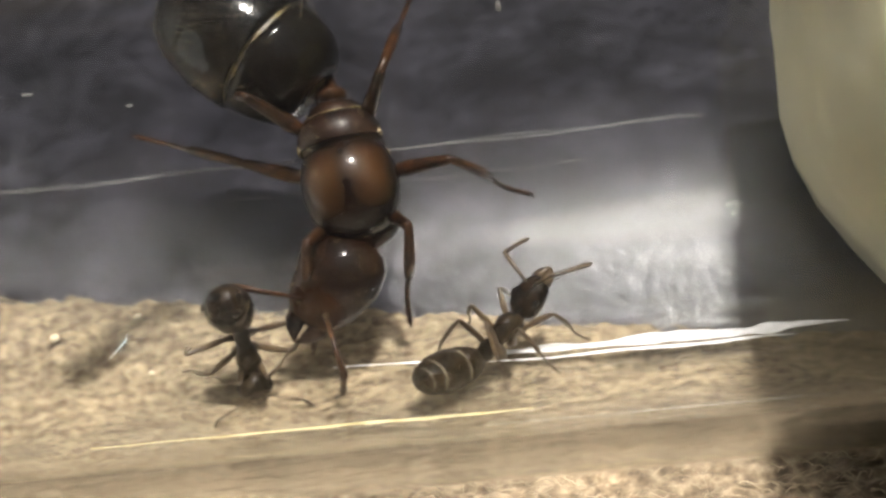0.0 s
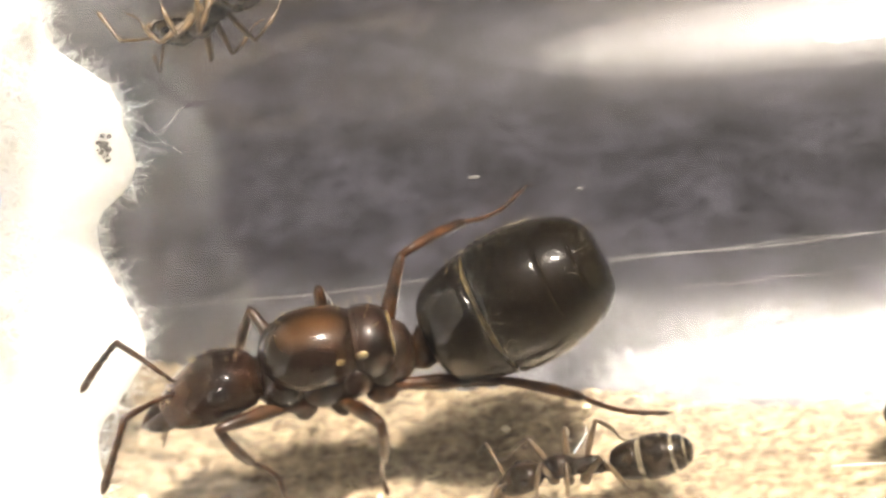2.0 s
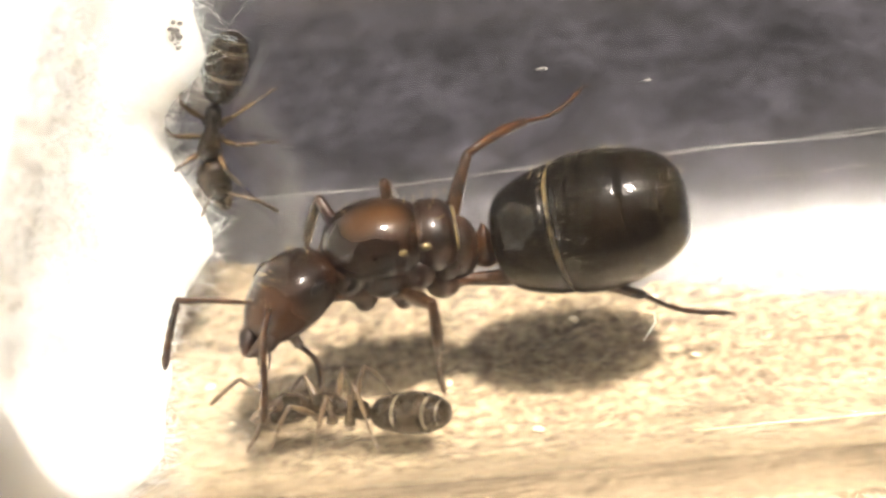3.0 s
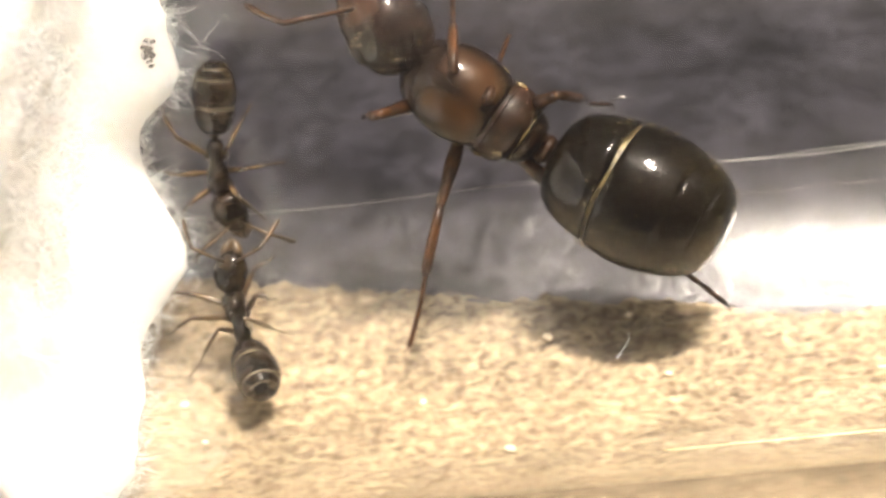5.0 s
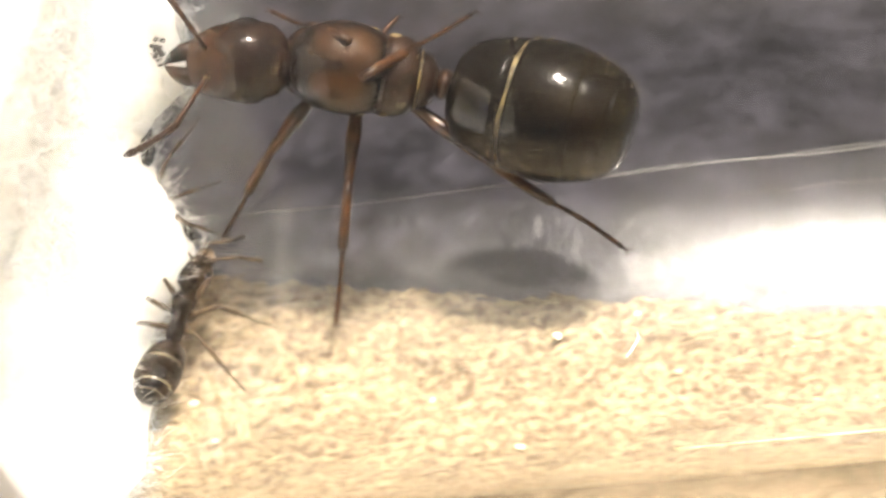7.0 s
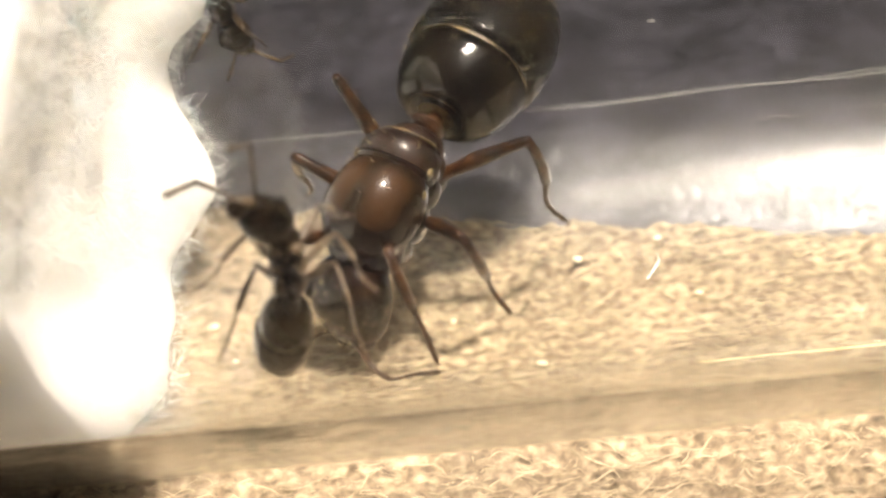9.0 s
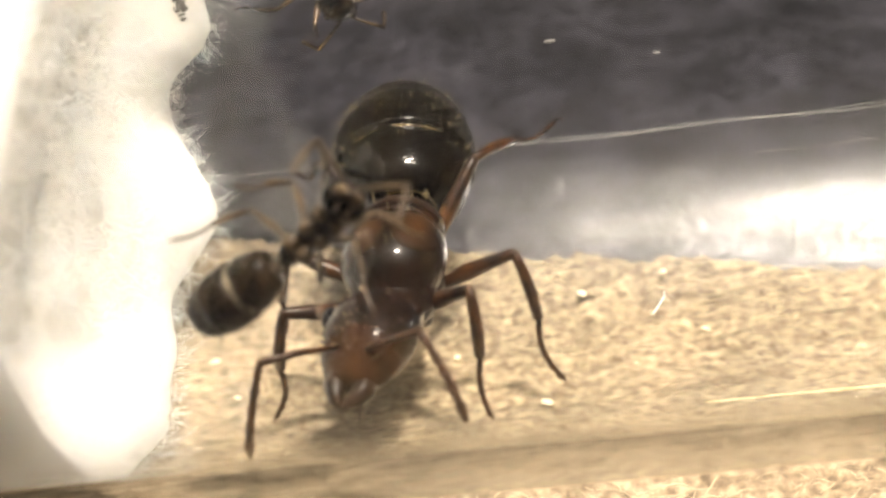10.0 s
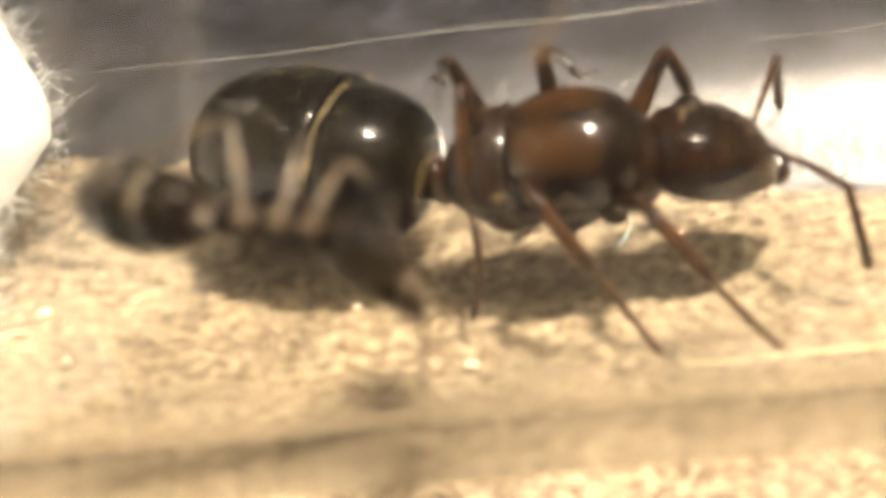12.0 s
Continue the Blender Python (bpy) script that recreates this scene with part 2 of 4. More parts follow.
# ---- the place ----
AXIS_Z, R_OUT, R_IN = 9.5, 9.5, 8.5
WALL_R = R_IN - 0.07  # feet and cotton lie here
TOP = -1.2  # the table lies this far under the board's upper face


def box(name, x0, x1, y0, y1, z0, z1, mat):
    bm = bmesh.new()
    bmesh.ops.create_cube(bm, size=1.0, matrix=Matrix.Translation(Vector(((x0 + x1) / 2, (y0 + y1) / 2, (z0 + z1) / 2)) * MM)
                          @ Matrix.Diagonal(((x1 - x0) * MM, (y1 - y0) * MM, (z1 - z0) * MM, 1)))
    ob = part(name, bm, mat, smooth=False)
    return tagged(ob, kind="structure")


def dark_sheet():
    """The glossy dark sheet on which the board lies; behind the board it swings up."""
    line = np.concatenate([np.linspace(-110, -21, 60), np.linspace(-20, 34, 480), np.linspace(35, 110, 50)])
    nx, ny = len(line), 320
    X, K = np.meshgrid(line, np.linspace(0, 1, ny))
    back = edge_y(np.clip(X, -45, 50))
    near = K < 0.3
    D = np.where(near, (K - 0.3) / 0.3 * 60, 60 * (np.maximum(K - 0.3, 0) / 0.7) ** 1.6)  # distance behind the board's edge
    up = np.maximum(D, 0)
    grade = 0.12 + 0.38 * np.clip((up - 0.5) / 0.6, 0, 1) - 0.35 * np.clip((up - 2.7) / 2.0, 0, 1)
    rise = np.cumsum(np.concatenate([np.zeros((1, nx)), grade[1:] * np.diff(up, axis=0)]), axis=0)
    Y = back + D
    Z = TOP + rise + 0.08 * (value_noise(X * 0.5, Y * 0.6, 21) - 0.5) + (0.035 * (value_noise(X * 0.6, Y * 2.4, 22) - 0.5) + 0.022 * (0.5 - np.abs(value_noise(X * 1.5 + Y * 0.6, Y * 5.0 - X * 0.4, 23) - 0.5) * 2) + 0.014 * value_noise(X * 3.6, Y * 9.0, 24) + 0.007 * value_noise(X * 9.0, Y * 17.0, 25)) * (1 - 0.8 * np.clip((up - 2) / 3, 0, 1))
    ob = grid_object("dark_sheet", np.stack([X, Y, Z], -1).reshape(-1, 3), nx, ny, TABLE)
    tagged(ob, "dark grey glossy crinkled plastic sheet behind the tube", kind="structure")


def room():
    tagged(box("table_top", -170, 170, -130, 150, TOP - 20, TOP - 0.6, WOOD), "plain dark table top under the sheet")


def edge_y(x):
    """Where the board's back edge runs."""
    return 6.05 - 0.2485 * x


def fibre_board():
    nx, ny = 620, 300
    x = np.linspace(-42, 48, nx)
    k = np.linspace(0, 1, ny)
    X = np.repeat(x[None], ny, 0)
    back = edge_y(X) + 0.5 * (value_noise(X * 1.3, X * 0 + 3, 5) - 0.5) + 0.25 * (value_noise(X * 5, X * 0 + 9, 6) - 0.5)
    Y = -24 + (back + 24) * k[:, None]
    warp = 1.2 * value_noise(X * 0.7, Y * 0.7, 31)
    Z = 0.26 * (value_noise(X * 0.9, Y * 1.7 + warp, 1) - 0.5) + 0.28 * (value_noise(X * 2.2 + warp, Y * 4.6, 2) - 0.5) + 0.13 * (value_noise(X * 4.6, Y * 8.2 + warp, 3) - 0.5)
    Z += 0.12 * (0.5 - np.abs(value_noise(X * 2.6 + Y * 1.1, Y * 6.0 - X * 0.8, 4) - 0.5) * 2)
    Z = Z - 0.34 - 0.9 * np.clip((k[:, None] - 0.985) / 0.015, 0, 1) ** 2
    pts = np.stack([X, Y, Z], -1).reshape(-1, 3)
    ob = grid_object("fibre_board", pts, nx, ny, BOARD)
    tagged(ob, "rough tan fibre board lying on the dark table", "board")
    under = bmesh.new()
    a = [under.verts.new(Vector(p) * MM) for p in ((-42, -24, -0.75), (48, -24, -0.75), (48, edge_y(48) - 0.6, -0.75), (-42, edge_y(-42) - 0.6, -0.75))]
    b = [under.verts.new(v.co + Vector((0, 0, TOP + 0.77)) * MM) for v in a]
    under.faces.new(a)
    under.faces.new(b[::-1])
    for i in range(4):
        under.faces.new((a[i], b[i], b[(i + 1) % 4], a[(i + 1) % 4]))
    part("core", under, BOARD, ob, smooth=False)
    rnd = np.random.default_rng(7)
    count, m = 11000, 5
    x0, k0 = rnd.uniform(-22, 34, count), rnd.uniform(0.3, 0.985, count)
    y0 = -24 + (edge_y(x0) + 24) * k0
    a = rnd.normal(0, 0.45, count)
    ln, bend, w = rnd.uniform(0.35, 1.3, count), rnd.normal(0, 0.9, count), rnd.uniform(0.012, 0.032, count)
    iy, ix = np.clip((k0 * (ny - 1)).astype(int), 0, ny - 1), np.clip(((x0 + 42) / 90 * (nx - 1)).astype(int), 0, nx - 1)
    verts, faces = [], []
    for i in range(count):
        s = np.linspace(-0.5, 0.5, m)
        ang = a[i] + bend[i] * s
        px = x0[i] + np.cumsum(np.cos(ang)) * ln[i] / m - np.cos(a[i]) * ln[i] / 2
        py = y0[i] + np.cumsum(np.sin(ang)) * ln[i] / m - np.sin(a[i]) * ln[i] / 2
        jx = np.clip(((px + 42) / 90 * (nx - 1)).astype(int), 0, nx - 1)
        jy = np.clip(((py + 24) / (edge_y(px) + 24) * (ny - 1)).astype(int), 0, ny - 1)
        pz = Z[jy, jx] + w[i] * 0.6 + 0.05 * (1 - (2 * s) ** 2) * (i % 3 == 0)
        nx_, ny_ = -np.sin(ang) * w[i], np.cos(ang) * w[i]
        base = len(verts)
        for q in range(m):
            t = 1 - 0.55 * abs(2 * s[q])
            verts += [(px[q] + nx_[q] * t, py[q] + ny_[q] * t, pz[q]), (px[q], py[q], pz[q] + w[i] * t), (px[q] - nx_[q] * t, py[q] - ny_[q] * t, pz[q])]
        for q in range(m - 1):
            v = base + 3 * q
            faces += [(v, v + 1, v + 4, v + 3), (v + 1, v + 2, v + 5, v + 4)]
    me = bpy.data.meshes.new("strands")
    me.from_pydata((np.array(verts) * MM).tolist(), [], faces)
    me.materials.append(STRAND)
    me.shade_smooth()
    strands = new("strands", me)
    strands.parent = ob
    strands["kind"] = "stuff"


def test_tube():
    bm = bmesh.new()
    n = 160
    out, inn = [], []
    for x in (-70, -69.6, -69, -40, -10, 20, 50, 59, 59.6, 60):
        c = Vector((x, 0, AXIS_Z))
        out.append(ring(bm, c, Vector((0, 1, 0)), Vector((0, 0, 1)), R_OUT, R_OUT, n))
        inn.append(ring(bm, c, Vector((0, 1, 0)), Vector((0, 0, 1)), R_IN, R_IN, n))
    for i in range(len(out) - 1):
        bridge(bm, out[i], out[i + 1])
        bridge(bm, inn[i + 1], inn[i])
    bridge(bm, out[-1], inn[-1])
    bridge(bm, inn[0], out[0])
    ob = part("test_tube", bm, GLASS)
    ob.visible_shadow = False
    return tagged(ob, "clear glass test tube lying on the tan board", "test tube")


def wall_point(x, degrees, r):
    a = radians(degrees)
    return Vector((x, r * math.cos(a), AXIS_Z + r * math.sin(a)))


def plug(name, x_face, x_far, mat, bulge, rough, seed):
    """A wad of cotton that fills the tube: its face is lumpy, its flank lies on the glass."""
    bm = bmesh.new()
    n, rings = 72, []
    s = 1 if x_face > x_far else -1
    for i in range(26):
        k = i / 25
        r = WALL_R * math.sin(k * math.pi / 2) ** 0.8 if i else 0.02
        row = []
        for j in range(n):
            a = 2 * math.pi * j / n
            p = Vector((0, r * math.cos(a), r * math.sin(a)))
            d = bulge(p) + rough * 0.7 * (noise.noise(p * 0.45 + Vector((seed, 0, 0))) + 0.45 * noise.noise(p * 1.3 + Vector((0, seed, 0))) + 0.22 * noise.noise(p * 3.4))
            d *= 1 - 0.25 * k ** 8
            row.append(bm.verts.new(Vector((x_face + s * d, p.y, AXIS_Z + p.z)) * MM))
        rings.append(row)
    rings.append(ring(bm, Vector((x_far, 0, AXIS_Z)), Vector((0, 1, 0)), Vector((0, 0, 1)), WALL_R, WALL_R, n))
    for a, b in zip(rings, rings[1:]):
        bridge(bm, a, b)
    bm.faces.new(rings[0][::-1])
    bm.faces.new(rings[-1])
    return part(name, bm, mat)


def fibres(parent, count, centre, spread, length, curl, seed, thick=0.02):
    rnd = random.Random(seed)
    bm = bmesh.new()
    for _ in range(count):
        p = Vector([c + rnd.gauss(0, s) for c, s in zip(centre, spread)])
        d = Vector([rnd.gauss(0, 1) for _ in range(3)]).normalized()
        bend = Vector([rnd.gauss(0, 1) for _ in range(3)]) * curl
        pts = []
        step = length * rnd.uniform(0.4, 1.2) / 12
        for i in range(13):
            q = p.copy()
            r = math.hypot(q.y, q.z - AXIS_Z)
            if r > WALL_R:
                q.y, q.z = q.y * WALL_R / r, AXIS_Z + (q.z - AXIS_Z) * WALL_R / r
            pts.append(q)
            d = (d + bend * 0.1 + Vector([rnd.gauss(0, 1) for _ in range(3)]) * 0.4).normalized()
            p = p + d * step
        tube(bm, pts, [thick * (1 - 0.5 * i / 12) for i in range(13)], 5)
    ob = part("fibres", bm, FIBRE, parent, "loose white cotton fibres")
    ob["kind"] = "stuff"
    return ob


def fuzz(parent, count, x_min, length, seed, y_min=1.5, y_max=9.0):
    """Short curled hairs that stand out of the wad all over its face."""
    rnd = random.Random(seed)
    roots = [(v.co / MM, v.normal.copy()) for v in parent.data.vertices if v.co.x > x_min * MM and v.normal.x > 0.25 and y_min * MM < v.co.y < y_max * MM]
    verts, faces = [], []
    for _ in range(count):
        p, d = rnd.choice(roots)
        p = p + Vector([rnd.gauss(0, 0.15) for _ in range(3)])
        d = (d + Vector([rnd.gauss(0, 0.7) for _ in range(3)])).normalized()
        bend = Vector([rnd.gauss(0, 1) for _ in range(3)])
        step, w = length * rnd.uniform(0.4, 1.3) / 6, rnd.uniform(0.004, 0.009)
        base = len(verts)
        for i in range(7):
            q = p.copy()
            r = math.hypot(q.y, q.z - AXIS_Z)
            if r > WALL_R:
                q.y, q.z = q.y * WALL_R / r, AXIS_Z + (q.z - AXIS_Z) * WALL_R / r
            u = d.orthogonal().normalized()
            v = d.cross(u)
            t = w * (1 - i / 8)
            verts += [tuple((q + u * (t * math.cos(a)) + v * (t * math.sin(a))) * MM) for a in (0, 2.094, 4.189)]
            d = (d + bend * 0.25 + Vector([rnd.gauss(0, 1) for _ in range(3)]) * 0.25).normalized()
            p = p + d * step
        for i in range(6):
            for q in range(3):
                r = (q + 1) % 3
                a = base + 3 * i
                faces.append((a + q, a + r, a + 3 + r, a + 3 + q))
    me = bpy.data.meshes.new("fuzz")
    me.from_pydata(verts, [], faces)
    me.materials.append(FIBRE)
    ob = new("fuzz", me)
    ob.parent = parent
    ob["kind"] = "stuff"
    ob["label"] = "fine white fuzz of the cotton"


def cotton_plugs():
    def left_bulge(p):
        low = math.exp(-((p.y - 5.2) ** 2 + (p.z + 6.2) ** 2) / 5.0)
        tuft = math.exp(-((p.y - 7.3) ** 2 + (p.z - max(-1.3, min(0.8, p.z))) ** 2) / 2.2)
        crown = max(0, min(1, (p.z - 0.5) / 5.0))
        skirt = max(0, min(1, (-0.62 * p.y - 0.79 * p.z - 4.5) / 3.0))
        return 1.8 * low + 2.2 * tuft + 1.4 * crown + 0.9 * skirt

    left = tagged(plug("cotton_plug", -9.2, -45, COTTON, left_bulge, 0.45, 3.0), "white fuzzy cotton wad plugging the glass tube", "cotton")
    fibres(left, 160, (-7.9, 6.9, 8.6), (0.4, 0.4, 0.5), 1.3, 3.0, 4, 0.006)
    fuzz(left, 4200, -11.5, 0.8, 5)
    fuzz(left, 3600, -11.5, 0.9, 15, -8.5, 1.5)
    fibres(left, 26, (-7.3, 7.1, 9.8), (0.5, 0.4, 0.5), 2.6, 4.0, 6, 0.007)
    # a small dark hole in the tuft: grey bits on its surface stand in for the shade
    rnd = random.Random(31)
    bm = bmesh.new()
    side, out = Vector((0.66, 0.75, 0.0)), Vector((0.75, -0.66, 0.0))
    for k in range(34):
        v = rnd.gauss(0, 0.24)
        u = 0.12 * v + rnd.gauss(0, 0.07) + (0.09 if k % 3 == 0 else -0.05)
        p = Vector((-7.45, 6.6, 9.36)) + side * u + Vector((0, 0, 1)) * v + out * rnd.uniform(-0.02, 0.07)
        ball(bm, p, rnd.uniform(0.04, 0.085), (rnd.uniform(0.7, 1.5), rnd.uniform(0.7, 1.3), rnd.uniform(0.7, 1.6)), 1)
    hole_shade = part("hole_shade", bm, HOLE_SHADE, left, "grey bits painting the shade of a small hole in the cotton")
    hole_shade["kind"] = "stuff"
    right = plug("stopper_plug", 24.6, 52, OLD_COTTON, lambda p: -0.095 * max(0, -0.62 * p.y - 0.79 * p.z - 0.8) ** 2 - 0.6 * max(0, p.length / R_IN - 0.8), 0.25, 8.0)
    tagged(right, "pale yellow smooth cotton stopper in the tube", "cotton")


def scratches():
    """Fine lines and dried marks on the tube's back wall and on its outside, and painted streaks of light."""
    for deg0, deg1, r, x0, x1, w in ((-44.2, -42.85, R_IN - 0.012, -7.6, 22.5, 0.009), (-43.4, -42.4, R_IN - 0.012, 1.0, 22.5, 0.006), (-50.5, -49.5, R_IN - 0.012, 8, 19, 0.005)):
        bm = bmesh.new()
        n = 40
        pts = [wall_point(x0 + (x1 - x0) * i / n, deg0 + (deg1 - deg0) * i / n + 0.25 * math.sin(i * 0.7), r) for i in range(n + 1)]
        tube(bm, pts, [w] * (n + 1), 6)
        tagged(part("scratch", bm, LINE), "long fine pale scratch along the tube's wall", "scratch", "scratches on the glass")
    # a white light streak by the stopper and a golden glint, painted strips along the tube's bottom
    for name, deg, x0, x1, wide, mat, label in (("light_streak", -94.6, 11.5, 25.5, 0.30, STREAK, "white streak of light painted along the tube's bottom"),
                                                ("light_streak", -97.3, 14.0, 24.0, 0.10, STREAK, "white streak of light painted along the tube's bottom"),
                                                ("glint_line", -118.6, 5.5, 17.0, 0.16, GOLD_GLINT, "thin golden glint painted along the tube's bottom")):
        n = 90
        rows = []
        for i in range(n + 1):
            k = i / n
            x = x0 + (x1 - x0) * k
            w = wide * min(1, k * 1.6) ** 1.5 * min(1, (1 - k) * 6) * (0.75 + 0.5 * noise.noise(Vector((x * 1.7, deg, 0)))) / R_IN
            a = radians(deg) + 0.012 * noise.noise(Vector((x * 0.6, 3, deg)))
            rows.append([Vector((x, r * math.cos(a + o * w), AXIS_Z + r * math.sin(a + o * w))) for o, r in ((-1, R_IN - 0.004), (-0.4, R_IN - 0.03), (0.4, R_IN - 0.03), (1, R_IN - 0.004))])
        bm = bmesh.new()
        vs = [[bm.verts.new(p * MM) for p in row] for row in rows]
        for a, b in zip(vs, vs[1:]):
            for j in range(3):
                bm.faces.new((a[j], a[j + 1], b[j + 1], b[j]))
        tagged(part(name, bm, mat), label, "film", "dried films in the tube")
    rnd = random.Random(11)
    bm = bmesh.new()
    for _ in range(150):
        p = wall_point(rnd.uniform(-8, 20), 142 + rnd.gauss(0, 22), R_OUT + 0.004)
        ball(bm, p, rnd.uniform(0.006, 0.015), (rnd.uniform(0.8, 2.5), 1, 1), 1)
    tagged(part("dust", bm, SPECK), "tiny pale dust specks on the tube", "dust", kind="stuff")
    for x, deg, ln, w in ((2.57, -23.4, 0.2, 0.045), (16.9, -16, 0.09, 0.2), (5.6, -28, 0.12, 0.03)):
        bm = bmesh.new()
        a = wall_point(x, deg, R_IN - 0.03)
        ball(bm, a, 1.0, (ln, 0.03, w), 2)
        tagged(part("dried_mark", bm, SPECK), "small pale dried mark on the tube's wall", "mark", "marks on the glass")


def crumbs():
    """Pale flakes and a short fibre that lie in the tube and on the board, and drops by its rim."""
    rnd = random.Random(21)
    for x, y, z, r in ((-7.78, 1.28, -0.12, 0.11), (1.57, -2.35, -0.12, 0.14), (2.77, 2.87, -0.12, 0.13), (-0.84, 0.35, -0.12, 0.09), (5.16, 3.55, -0.12, 0.09), (-6.95, -0.63, -0.12, 0.08), (6.05, 0.60, -0.12, 0.08)):
        bm = ball(bmesh.new(), (0, 0, 0), r, (1.5, 1.0, 0.5), 2)
        for v in bm.verts:
            v.co += v.normal * noise.noise(v.co * 9000) * r * 0.4 * MM
        ob = part("crumb", bm, FLAKE)
        ob.matrix_world = pose(x * MM, y * MM, z * MM, 0, 0, rnd.uniform(0, 180))
        tagged(ob, "small pale crumb lying on the tan board", "crumb", "crumbs on the board")
    bm = tube(bmesh.new(), [(4.68, 1.47, -0.08), (4.91, 1.89, -0.03), (5.08, 2.22, 0.02), (5.07, 2.48, 0.07)], [0.02, 0.025, 0.02, 0.012], 6)
    tagged(part("loose_fibre", bm, FIBRE), "short bright loose fibre on the tan board", "fibre")
    for x, y, z, r in ((-9.61, -3.21, 0.02, 0.22), (-8.61, -3.63, 0.02, 0.20)):
        ob = part("glass_bead", ball(bmesh.new(), (x, y, z), r, (1.6, 0.8, 0.8), 3), BEAD)
        tagged(ob, "small clear glinting drop under the tube's flank", "drop", "drops by the tube")


room()
dark_sheet()
fibre_board()
test_tube()
cotton_plugs()
scratches()
crumbs()

# ---- ants ----


def bristles(parent, spots, mat, length, thick, name="bristles"):
    verts, faces = [], []
    for p, d in spots:
        p, d = Vector(p), Vector(d).normalized()
        u = d.orthogonal().normalized()
        v = d.cross(u)
        base = len(verts)
        for k, w in ((-0.1, 1.0), (0.5, 0.8)):
            c = p + d * (length * k)
            verts += [tuple((c + u * (thick * w * math.cos(a)) + v * (thick * w * math.sin(a))) * MM) for a in (0, 2.094, 4.189)]
        verts.append(tuple((p + d * length + Vector((-0.05, 0, 0)) * length) * MM))
        for q in range(3):
            r = (q + 1) % 3
            faces += [(base + q, base + r, base + 3 + r, base + 3 + q), (base + 3 + q, base + 3 + r, base + 6)]
    me = bpy.data.meshes.new(name)
    me.from_pydata(verts, [], faces)
    me.materials.append(mat)
    ob = new(name, me)
    ob.parent = parent
    ob["kind"] = "stuff"


